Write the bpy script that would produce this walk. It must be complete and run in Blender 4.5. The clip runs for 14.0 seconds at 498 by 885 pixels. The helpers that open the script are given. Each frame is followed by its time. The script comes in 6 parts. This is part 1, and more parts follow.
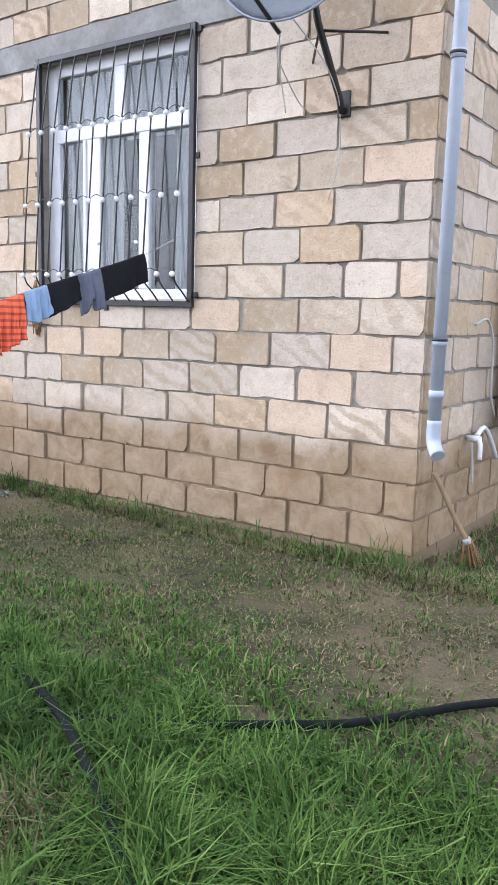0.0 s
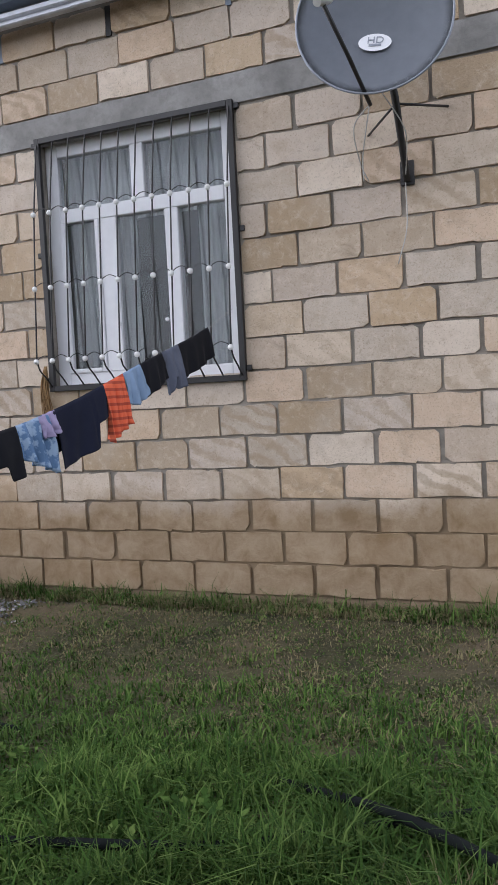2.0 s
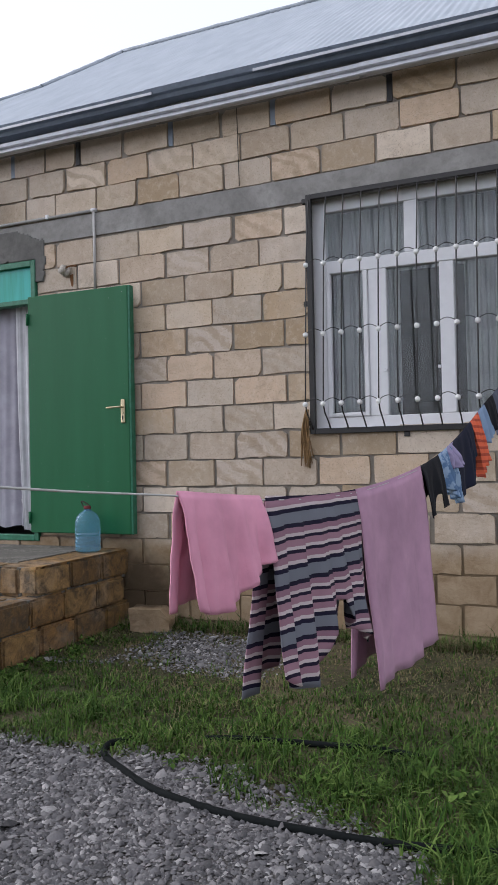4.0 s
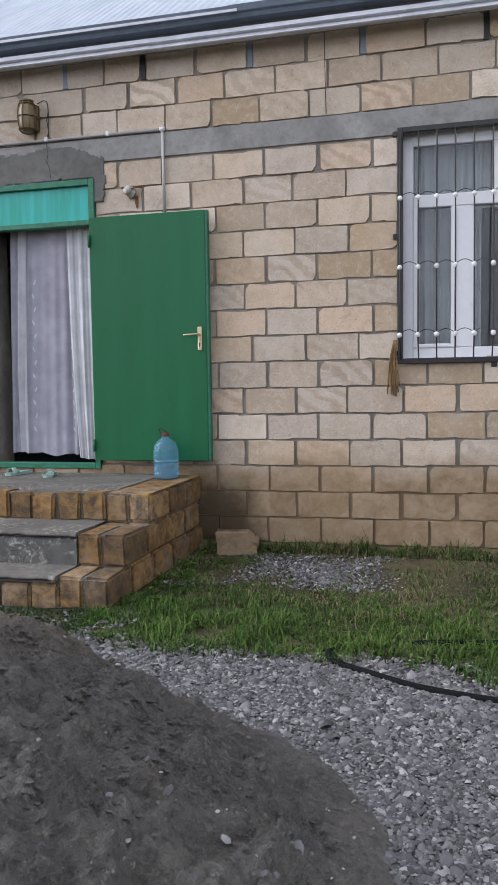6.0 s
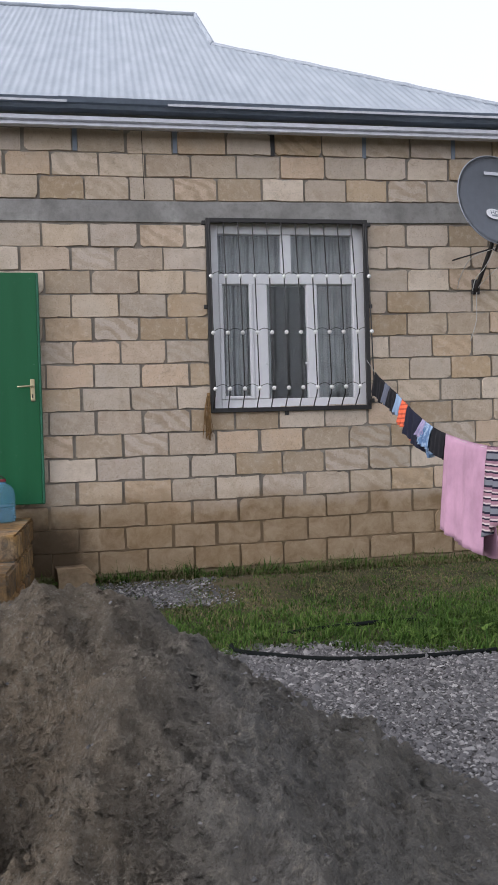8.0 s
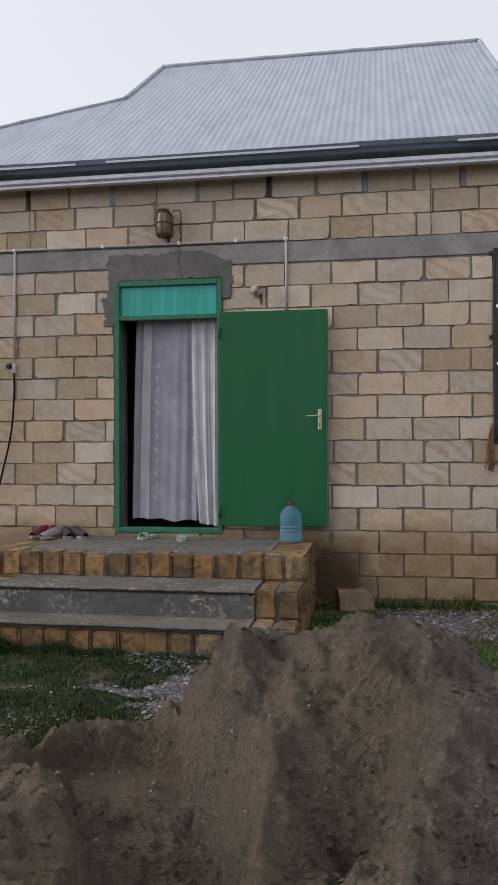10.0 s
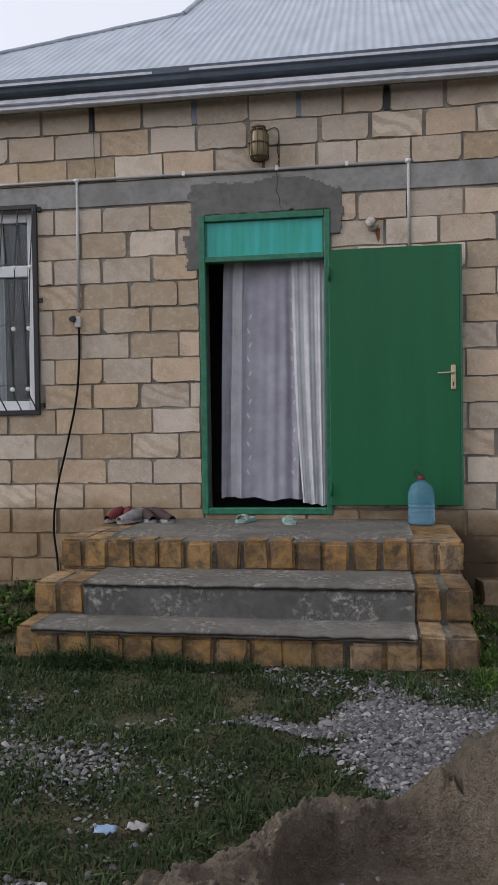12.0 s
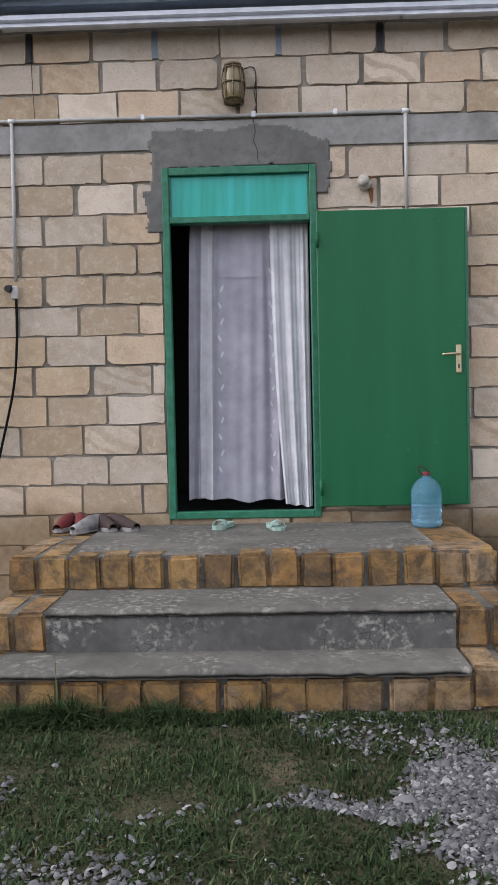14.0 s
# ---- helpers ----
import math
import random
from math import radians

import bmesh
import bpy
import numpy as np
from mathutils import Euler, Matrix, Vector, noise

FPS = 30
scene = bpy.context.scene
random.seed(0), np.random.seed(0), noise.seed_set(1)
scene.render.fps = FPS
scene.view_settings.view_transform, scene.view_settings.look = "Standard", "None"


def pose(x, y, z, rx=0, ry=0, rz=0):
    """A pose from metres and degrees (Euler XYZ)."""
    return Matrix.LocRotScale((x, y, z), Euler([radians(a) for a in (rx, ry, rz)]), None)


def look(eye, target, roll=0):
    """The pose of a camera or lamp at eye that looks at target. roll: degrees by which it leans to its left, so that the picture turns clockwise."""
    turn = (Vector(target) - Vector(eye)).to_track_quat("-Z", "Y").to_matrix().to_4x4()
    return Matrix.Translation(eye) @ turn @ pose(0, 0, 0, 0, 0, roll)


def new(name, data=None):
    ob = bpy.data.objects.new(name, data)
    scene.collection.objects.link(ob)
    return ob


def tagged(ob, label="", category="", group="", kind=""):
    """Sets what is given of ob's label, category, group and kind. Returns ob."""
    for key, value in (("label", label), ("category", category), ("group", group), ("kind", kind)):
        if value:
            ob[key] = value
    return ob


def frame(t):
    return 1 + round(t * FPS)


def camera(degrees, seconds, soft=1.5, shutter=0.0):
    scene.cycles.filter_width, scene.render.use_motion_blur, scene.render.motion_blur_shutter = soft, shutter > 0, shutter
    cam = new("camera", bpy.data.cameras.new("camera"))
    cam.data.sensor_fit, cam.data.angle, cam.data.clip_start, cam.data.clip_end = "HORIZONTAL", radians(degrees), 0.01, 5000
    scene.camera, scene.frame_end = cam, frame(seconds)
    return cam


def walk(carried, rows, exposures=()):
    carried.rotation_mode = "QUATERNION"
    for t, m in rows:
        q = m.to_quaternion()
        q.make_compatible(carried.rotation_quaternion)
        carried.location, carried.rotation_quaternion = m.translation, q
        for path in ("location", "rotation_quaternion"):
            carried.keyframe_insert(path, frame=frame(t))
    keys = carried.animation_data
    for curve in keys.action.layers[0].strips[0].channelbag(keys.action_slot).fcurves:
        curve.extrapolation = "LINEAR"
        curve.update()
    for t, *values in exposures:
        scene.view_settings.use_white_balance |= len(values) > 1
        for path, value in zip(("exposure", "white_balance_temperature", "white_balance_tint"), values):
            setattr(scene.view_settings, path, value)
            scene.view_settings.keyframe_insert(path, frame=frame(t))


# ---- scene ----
import functools

cam = camera(34.9, 14.0)
PATH = [
    (0, (-0.246, 0.0, 1.442), (-1.384, 1.614, 1.124), 1.6),
    (0.5, (-0.592, -0.02, 1.386), (-1.627, 1.652, 1.025), 1.1),
    (1, (-0.974, -0.121, 1.425), (-1.841, 1.661, 1.157), -1.5),
    (1.5, (-1.304, -0.387, 1.412), (-2.123, 1.43, 1.25), -2.1),
    (1.8, (-1.515, -0.497, 1.402), (-2.296, 1.34, 1.271), -2.7),
    (2, (-1.676, -0.594, 1.393), (-2.438, 1.251, 1.271), -3.0),
    (2.5, (-2.082, -0.74, 1.385), (-2.842, 1.109, 1.317), -3.1),
    (3, (-2.447, -1.002, 1.368), (-3.204, 0.848, 1.442), -1.4),
    (3.5, (-2.805, -1.181, 1.311), (-3.593, 0.655, 1.393), -1.0),
    (3.7, (-2.96, -1.266, 1.314), (-3.756, 0.567, 1.398), -1.2),
    (3.8, (-3.038, -1.285, 1.313), (-3.837, 0.547, 1.375), -0.9),
    (4, (-3.178, -1.367, 1.31), (-3.986, 0.462, 1.352), -1.2),
    (4.2, (-3.291, -1.482, 1.305), (-4.104, 0.345, 1.329), -1.4),
    (6.3, (-4.951, -2.164, 1.322), (-5.398, -0.219, 1.179), -1.4),
    (6.5, (-5.126, -2.25, 1.325), (-5.513, -0.293, 1.187), -2.0),
    (7, (-5.617, -2.45, 1.297), (-5.358, -0.472, 1.147), -2.0),
    (7.2, (-5.724, -2.538, 1.296), (-5.395, -0.57, 1.159), -1.5),
    (9.3, (-5.967, -3.54, 1.454), (-5.827, -1.546, 1.531), 0.5),
    (9.5, (-5.989, -3.472, 1.438), (-5.95, -1.474, 1.505), 0.4),
    (9.7, (-6.027, -3.361, 1.437), (-6.128, -1.364, 1.47), 0.4),
    (10, (-6.108, -3.217, 1.435), (-6.427, -1.242, 1.454), -0.2),
    (10.5, (-6.381, -2.973, 1.401), (-6.72, -1.002, 1.37), -0.4),
    (11, (-6.652, -2.688, 1.385), (-6.954, -0.712, 1.335), -0.8),
    (11.5, (-6.909, -2.381, 1.373), (-7.21, -0.405, 1.327), -0.8),
    (12, (-7.235, -2.197, 1.36), (-7.54, -0.22, 1.319), -0.8),
    (12.5, (-7.488, -1.978, 1.336), (-7.751, 0.004, 1.305), -0.9),
    (13, (-7.662, -1.735, 1.353), (-7.841, 0.256, 1.316), -1.2),
    (13.5, (-7.836, -1.512, 1.356), (-7.981, 0.481, 1.291), -1.5),
    (14, (-7.886, -1.364, 1.358), (-7.938, 0.634, 1.291), -1.2),
]
EXPOSURES = [(t, e, w, 14) for t, e, w in ((0.0, 1.45, 5700), (0.5, 1.6, 5700), (1.0, 1.35, 5800), (1.5, 0.65, 5900), (2.0, 0.55, 5950), (3.0, 0.25, 6050), (3.5, 0.12, 6050), (4.0, 0.28, 6050), (4.2, 0.3, 6050), (6.3, 0.6, 5950), (7.2, 0.4, 6000), (9.3, 0.2, 6400), (10.0, -0.05, 6350), (11.0, 0.1, 6200), (11.5, 0.0, 6200), (12.5, 0.15, 6100), (13.0, 0.65, 5950), (14.0, 0.55, 6050))]
walk(cam, [(t, look(eye, target, roll)) for t, eye, target, roll in PATH], exposures=EXPOSURES)

# ---------------------------------------------------------------- light
world = bpy.data.worlds.new("sky")
scene.world = world
world.use_nodes = True
wn, wl = world.node_tree.nodes, world.node_tree.links
sky = wn.new("ShaderNodeTexSky")
sky.sky_type = "NISHITA"
sky.sun_disc = False
SUN_EL, SUN_ROT = radians(30), radians(-102)
sky.sun_elevation, sky.sun_rotation = SUN_EL, SUN_ROT
sky.air_density, sky.dust_density, sky.ozone_density = 1.0, 4.0, 1.0
milk = wn.new("ShaderNodeHueSaturation")
milk.inputs["Saturation"].default_value = 0.2
wl.new(sky.outputs[0], milk.inputs["Color"])
# thin even overcast over the whole dome
veil = wn.new("ShaderNodeMix")
veil.data_type = "RGBA"
veil.inputs[0].default_value = 0.6
veil.inputs[7].default_value = (7.2, 7.4, 7.8, 1)
wl.new(milk.outputs[0], veil.inputs[6])
wl.new(veil.outputs[2], wn["Background"].inputs["Color"])
wn["Background"].inputs["Strength"].default_value = 0.15
sun = new("sun", bpy.data.lights.new("sun", "SUN"))
sun.data.energy, sun.data.angle, sun.data.color = 1.2, radians(50), (1.0, 0.96, 0.92)
sun_dir = Vector((math.sin(SUN_ROT) * math.cos(SUN_EL), math.cos(SUN_ROT) * math.cos(SUN_EL), math.sin(SUN_EL)))
sun.matrix_world = look(sun_dir * 30, (0, 0, 0))


# ---------------------------------------------------------------- materials
class Mat:
    """A node material with a principled surface, and short ways to chain nodes."""

    def __init__(self, name, color=(0.5, 0.5, 0.5), rough=0.8, metal=0.0, spec=None):
        self.m = bpy.data.materials.new(name)
        self.m.use_nodes = True
        self.t = self.m.node_tree
        self.b = self.t.nodes["Principled BSDF"]
        self.b.inputs["Base Color"].default_value = (*color, 1)
        self.b.inputs["Roughness"].default_value = rough
        self.b.inputs["Metallic"].default_value = metal
        if spec is not None:
            self.b.inputs["Specular IOR Level"].default_value = spec
        self.co = None

    def put(self, sock, value):
        if hasattr(value, "is_linked"):
            self.t.links.new(value, sock)
        elif isinstance(value, (tuple, list)) and len(value) == 3 and sock.type == "RGBA":
            sock.default_value = (*value, 1)
        else:
            sock.default_value = value

    def coord(self, world_space=False):
        n = self.t.nodes.new("ShaderNodeNewGeometry" if world_space else "ShaderNodeTexCoord")
        return n.outputs["Position"] if world_space else n.outputs["Object"]

    def offset(self, vec):
        """Coordinates shifted by a random amount for each object."""
        info = self.t.nodes.new("ShaderNodeObjectInfo")
        mul = self.math("MULTIPLY", info.outputs["Random"], 37.0)
        add = self.t.nodes.new("ShaderNodeVectorMath")
        self.put(add.inputs[0], vec)
        comb = self.t.nodes.new("ShaderNodeCombineXYZ")
        for i in range(3):
            self.t.links.new(mul, comb.inputs[i])
        self.t.links.new(comb.outputs[0], add.inputs[1])
        return add.outputs[0]

    def scaled(self, vec, s):
        n = self.t.nodes.new("ShaderNodeVectorMath")
        n.operation = "MULTIPLY"
        self.put(n.inputs[0], vec)
        n.inputs[1].default_value = s
        return n.outputs[0]

    def noise(self, vec, scale, detail=4.0, rough=0.6, dist=0.0):
        n = self.t.nodes.new("ShaderNodeTexNoise")
        self.put(n.inputs["Vector"], vec)
        n.inputs["Scale"].default_value, n.inputs["Detail"].default_value = scale, detail
        n.inputs["Roughness"].default_value, n.inputs["Distortion"].default_value = rough, dist
        return n.outputs["Fac"]

    def wave(self, vec, scale, dist=2.0, axis="X", detail=2.0):
        n = self.t.nodes.new("ShaderNodeTexWave")
        n.bands_direction = axis
        self.put(n.inputs["Vector"], vec)
        n.inputs["Scale"].default_value, n.inputs["Distortion"].default_value, n.inputs["Detail"].default_value = scale, dist, detail
        return n.outputs["Fac"]

    def voronoi(self, vec, scale, feature="F1", out="Distance"):
        n = self.t.nodes.new("ShaderNodeTexVoronoi")
        n.feature = feature
        self.put(n.inputs["Vector"], vec)
        n.inputs["Scale"].default_value = scale
        return n.outputs[out]

    def ramp(self, fac, *stops):
        n = self.t.nodes.new("ShaderNodeValToRGB")
        self.put(n.inputs["Fac"], fac)
        e = n.color_ramp.elements
        while len(e) < len(stops):
            e.new(0.5)
        for i, (pos, c) in enumerate(stops):
            e[i].position = pos
            e[i].color = (*c, 1) if isinstance(c, (tuple, list)) else (c, c, c, 1)
        return n.outputs["Color"]

    def mix(self, fac, a, b, blend="MIX"):
        n = self.t.nodes.new("ShaderNodeMix")
        n.data_type, n.blend_type = "RGBA", blend
        for s, v in ((n.inputs[0], fac), (n.inputs[6], a), (n.inputs[7], b)):
            self.put(s, v)
        return n.outputs[2]

    def math(self, op, a, b=0.0, clamp=False):
        n = self.t.nodes.new("ShaderNodeMath")
        n.operation, n.use_clamp = op, clamp
        self.put(n.inputs[0], a)
        self.put(n.inputs[1], b)
        return n.outputs[0]

    def split(self, vec, axis):
        n = self.t.nodes.new("ShaderNodeSeparateXYZ")
        self.put(n.inputs[0], vec)
        return n.outputs[axis]

    def rnd(self):
        return self.t.nodes.new("ShaderNodeObjectInfo").outputs["Random"]

    def island(self):
        return self.t.nodes.new("ShaderNodeNewGeometry").outputs["Random Per Island"]

    def color(self, c):
        self.put(self.b.inputs["Base Color"], c)
        return self

    def rough(self, c):
        self.put(self.b.inputs["Roughness"], c)
        return self

    def bump(self, height, strength=0.4, distance=0.01):
        n = self.t.nodes.new("ShaderNodeBump")
        n.inputs["Strength"].default_value, n.inputs["Distance"].default_value = strength, distance
        self.put(n.inputs["Height"], height)
        self.t.links.new(n.outputs[0], self.b.inputs["Normal"])
        return self


def simple(name, color, rough=0.6, metal=0.0, vary=0.25, scale=14.0, bump=0.15, spec=None):
    """Paint, plastic or metal with faint stains and grain."""
    k = Mat(name, color, rough, metal, spec)
    co = k.coord()
    n = k.noise(co, scale, 5)
    fine = k.noise(co, scale * 9, 3)
    dark = tuple(c * (1 - vary) for c in color)
    k.color(k.mix(k.ramp(n, (0.3, 0.0), (0.75, 1.0)), dark, color))
    k.rough(k.math("ADD", k.math("MULTIPLY", fine, 0.2), rough - 0.1, True))
    k.bump(fine, bump, 0.002)
    return k.m


def stone_material(name, pale, ochre, dark, wet=True):
    k = Mat(name, pale, 0.9, spec=0.25)
    wp = k.coord(True)
    co = k.offset(wp)
    tone = k.ramp(k.rnd(), (0.0, tuple(0.93 * c for c in pale)), (0.16, tuple(0.8 * c for c in pale)), (0.3, (pale[0] * 1.08, pale[1] * 0.97, pale[2] * 0.88)), (0.44, ochre), (0.56, tuple(1.22 * c for c in pale)), (0.68, (pale[0] * 0.9, pale[1] * 0.9, pale[2] * 0.93)), (0.78, tuple(0.84 * c for c in ochre)), (0.88, dark), (1.0, tuple(1.14 * c for c in pale)))
    # sawn bedding lines that lie aslant in some blocks
    vein = k.wave(k.scaled(co, (0.7, 1.0, 1.2)), 4.2, 8.0, "DIAGONAL", 5)
    some = k.ramp(k.math("FRACT", k.math("MULTIPLY", k.rnd(), 7.3)), (0.7, 0.0), (0.95, 0.75))
    base = k.mix(k.math("MULTIPLY", some, k.ramp(vein, (0.4, 0.0), (0.85, 0.75))), tone, tuple(0.72 * c for c in ochre))
    blot = k.noise(co, 7.0, 6, 0.65, 0.4)
    base = k.mix(k.ramp(blot, (0.45, 0.0), (0.78, 0.6)), base, tuple(0.72 * c for c in ochre))
    worn = k.noise(co, 19, 6, 0.75, 0.6)
    base = k.mix(k.ramp(worn, (0.5, 0.0), (0.72, 0.5)), base, tuple(min(1, 1.2 * c) for c in pale))
    pit = k.noise(co, 85.0, 5, 0.7)
    base = k.mix(k.ramp(pit, (0.3, 0.55), (0.46, 0.0)), base, tuple(0.45 * c for c in ochre))
    pale_dust = k.noise(wp, 2.2, 5, 0.6)
    base = k.mix(k.ramp(pale_dust, (0.52, 0.0), (0.75, 0.3)), base, (0.58, 0.53, 0.47))
    # smears of mortar and dark weathering
    smear = k.noise(k.scaled(wp, (1.0, 1.0, 2.2)), 4.6, 7, 0.72, 0.8)
    base = k.mix(k.ramp(smear, (0.6, 0.0), (0.74, 0.55)), base, tuple(0.5 * c for c in dark))
    if not wet:
        grime = k.noise(wp, 9, 7, 0.75, 0.5)
        base = k.mix(k.ramp(grime, (0.42, 0.0), (0.62, 0.8)), base, (0.05, 0.042, 0.033))
        base = k.mix(k.ramp(k.noise(wp, 4.1, 6, 0.7), (0.58, 0.0), (0.7, 0.6)), base, (0.14, 0.13, 0.11))
    if wet:
        # damp, ochre stained foot of the wall with an uneven upper edge
        edge = k.math("ADD", k.split(wp, 2), k.math("MULTIPLY", k.noise(wp, 2.3, 6, 0.7), -0.5))
        damp = k.ramp(edge, (0.36, 1.0), (0.56, 0.0))
        base = k.mix(k.math("MULTIPLY", damp, 0.9), base, k.mix(k.ramp(blot, (0.35, 0.0), (0.65, 1.0)), (0.20, 0.128, 0.062), (0.33, 0.245, 0.155)))
        # near-black brown patch in the corner by the doorstep
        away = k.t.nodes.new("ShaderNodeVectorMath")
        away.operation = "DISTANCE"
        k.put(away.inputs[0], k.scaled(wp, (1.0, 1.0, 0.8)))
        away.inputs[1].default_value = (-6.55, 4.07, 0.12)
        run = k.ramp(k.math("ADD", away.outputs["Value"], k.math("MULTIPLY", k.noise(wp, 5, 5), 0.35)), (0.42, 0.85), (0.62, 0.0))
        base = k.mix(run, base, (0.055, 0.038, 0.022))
    k.color(base)
    h = k.math("ADD", k.math("ADD", k.math("MULTIPLY", pit, 0.5), k.math("MULTIPLY", blot, 1.2)), k.math("MULTIPLY", worn, 0.9))
    k.bump(h, 0.7, 0.008)
    return k.m


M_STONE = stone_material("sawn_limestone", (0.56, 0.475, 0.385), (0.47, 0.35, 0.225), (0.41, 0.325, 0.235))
M_STEPSTONE = stone_material("step_limestone", (0.29, 0.178, 0.072), (0.235, 0.136, 0.05), (0.14, 0.09, 0.048), wet=False)


def cement_material(name, color, crack=0.0, damp=False):
    k = Mat(name, color, 0.92, spec=0.2)
    wp = k.coord(True)
    big = k.noise(wp, 2.4, 6, 0.65, 0.5)
    mid = k.noise(wp, 14, 6, 0.7)
    fine = k.noise(wp, 120, 3, 0.7)
    c = k.mix(k.ramp(big, (0.3, 0.0), (0.7, 1.0)), tuple(0.62 * v for v in color), tuple(1.15 * v for v in color))
    c = k.mix(k.ramp(mid, (0.45, 0.0), (0.72, 0.6)), c, tuple(0.5 * v for v in color))
    if crack:
        pale = k.ramp(k.voronoi(wp, 17, "DISTANCE_TO_EDGE"), (0.0, 1.0), (0.035, 0.0))
        patch = k.ramp(k.noise(wp, 3.3, 4), (0.44, 0.0), (0.58, 1.0))
        c = k.mix(k.math("MULTIPLY", k.math("MULTIPLY", pale, patch), crack), c, (0.04, 0.04, 0.035))
        c = k.mix(k.math("MULTIPLY", k.ramp(k.noise(wp, 26, 5), (0.5, 0.0), (0.66, 1.0)), k.math("MULTIPLY", patch, 0.8 * crack)), c, (0.42, 0.40, 0.35))
    if damp:
        # ochre stain that rises from the earth
        edge = k.math("ADD", k.split(wp, 2), k.math("MULTIPLY", k.noise(wp, 2.3, 6, 0.7), -0.5))
        c = k.mix(k.ramp(edge, (0.36, 0.92), (0.56, 0.0)), c, (0.21, 0.15, 0.09))
    k.color(c)
    k.bump(k.math("ADD", mid, k.math("MULTIPLY", fine, 0.5)), 0.6, 0.006)
    return k.m


M_MORTAR = cement_material("grey_mortar", (0.32, 0.29, 0.25), damp=True)
M_BAND = cement_material("cement_band", (0.31, 0.30, 0.285))
M_PATCH = cement_material("fresh_render", (0.165, 0.16, 0.15))
M_CONCRETE = cement_material("step_concrete", (0.145, 0.135, 0.118), crack=0.6)
M_RISER = cement_material("step_riser", (0.125, 0.122, 0.115), crack=1.0)
M_PLINTH = cement_material("plinth_earth", (0.17, 0.125, 0.08))

k = Mat("zinc_sheet", (0.48, 0.52, 0.57), 0.5, 0.15)
co = k.coord()
n = k.noise(k.scaled(co, (2.0, 0.35, 1)), 3.0, 5)
k.color(k.mix(k.ramp(n, (0.35, 0.0), (0.7, 1.0)), (0.31, 0.345, 0.39), (0.41, 0.445, 0.49)))
k.rough(k.math("ADD", k.math("MULTIPLY", n, 0.25), 0.5))
M_ZINC = k.m
M_GUTTER = simple("dark_gutter_metal", (0.22, 0.26, 0.32), 0.45, 0.1)
M_TRIM = simple("pale_eave_trim", (0.60, 0.61, 0.66), 0.4, 0.1)
M_WHITE = simple("white_pvc", (0.74, 0.74, 0.76), 0.35, vary=0.08)
M_BLACK = simple("black_iron_paint", (0.022, 0.02, 0.02), 0.5)
M_BALL = simple("white_painted_ball", (0.8, 0.8, 0.78), 0.35, vary=0.05)
M_GREY_PVC = simple("blue_grey_pvc_pipe", (0.40, 0.43, 0.50), 0.5, vary=0.12)
M_GREYP = simple("pale_grey_conduit", (0.50, 0.49, 0.47), 0.5, vary=0.2)
M_RUBBER = simple("black_hose_rubber", (0.009, 0.011, 0.011), 0.9, spec=0.1)
M_DARKWOOD = simple("dark_wood", (0.06, 0.045, 0.03), 0.8)
M_BRASS = simple("brass_hardware", (0.62, 0.53, 0.34), 0.32, 0.8)
M_WOOD = simple("weathered_broom_wood", (0.36, 0.25, 0.14), 0.85, vary=0.4)

k = Mat("green_door_paint", (0.015, 0.15, 0.052), 0.42, spec=0.3)
co = k.coord()
n = k.noise(k.scaled(co, (3.0, 3.0, 0.25)), 2.2, 5)
m2 = k.noise(co, 30, 5)
c = k.mix(k.ramp(n, (0.35, 0.0), (0.75, 0.8)), (0.009, 0.10, 0.036), (0.014, 0.125, 0.05))
c = k.mix(k.ramp(k.noise(co, 75, 2, 0.4), (0.76, 0.0), (0.8, 0.6)), c, (0.35, 0.4, 0.36))
k.color(c)
k.rough(k.math("ADD", k.math("MULTIPLY", m2, 0.25), 0.3))
k.bump(n, 0.06, 0.01)
M_GREEN = k.m
k = Mat("frame_green_paint", (0.02, 0.19, 0.10), 0.5)
co = k.coord()
n = k.noise(co, 18, 6)
k.color(k.mix(k.ramp(n, (0.4, 0.0), (0.75, 1.0)), (0.012, 0.12, 0.06), (0.035, 0.19, 0.115)))
k.bump(n, 0.2, 0.003)
M_FRAME = k.m
k = Mat("turquoise_painted_glass", (0.03, 0.42, 0.36), 0.3)
co = k.coord()
n = k.noise(k.scaled(co, (9, 9, 0.8)), 1.2, 3)
k.color(k.mix(k.ramp(n, (0.35, 0.0), (0.7, 1.0)), (0.012, 0.30, 0.22), (0.035, 0.42, 0.40)))
M_TEAL = k.m


def cloth_material(name, color, sheer=0.0, scale=260.0, second=None):
    k = Mat(name, color, 0.95, spec=0.1)
    co = k.coord()
    weave = k.noise(co, scale, 2)
    soft = k.noise(co, 6, 4)
    c = k.mix(k.ramp(soft, (0.3, 0.0), (0.7, 1.0)), tuple(0.8 * v for v in color), tuple(min(1, 1.1 * v) for v in color))
    if second:
        c = k.mix(k.ramp(k.noise(co, 22, 3), (0.48, 0.0), (0.56, 1.0)), c, second)
    k.color(c)
    k.bump(weave, 0.25, 0.002)
    k.b.inputs["Sheen Weight"].default_value = 0.04
    if sheer:
        clear = k.t.nodes.new("ShaderNodeBsdfTransparent")
        m = k.t.nodes.new("ShaderNodeMixShader")
        m.inputs[0].default_value = sheer
        k.t.links.new(k.b.outputs[0], m.inputs[1])
        k.t.links.new(clear.outputs[0], m.inputs[2])
        k.t.links.new(m.outputs[0], k.t.nodes["Material Output"].inputs["Surface"])
    return k.m


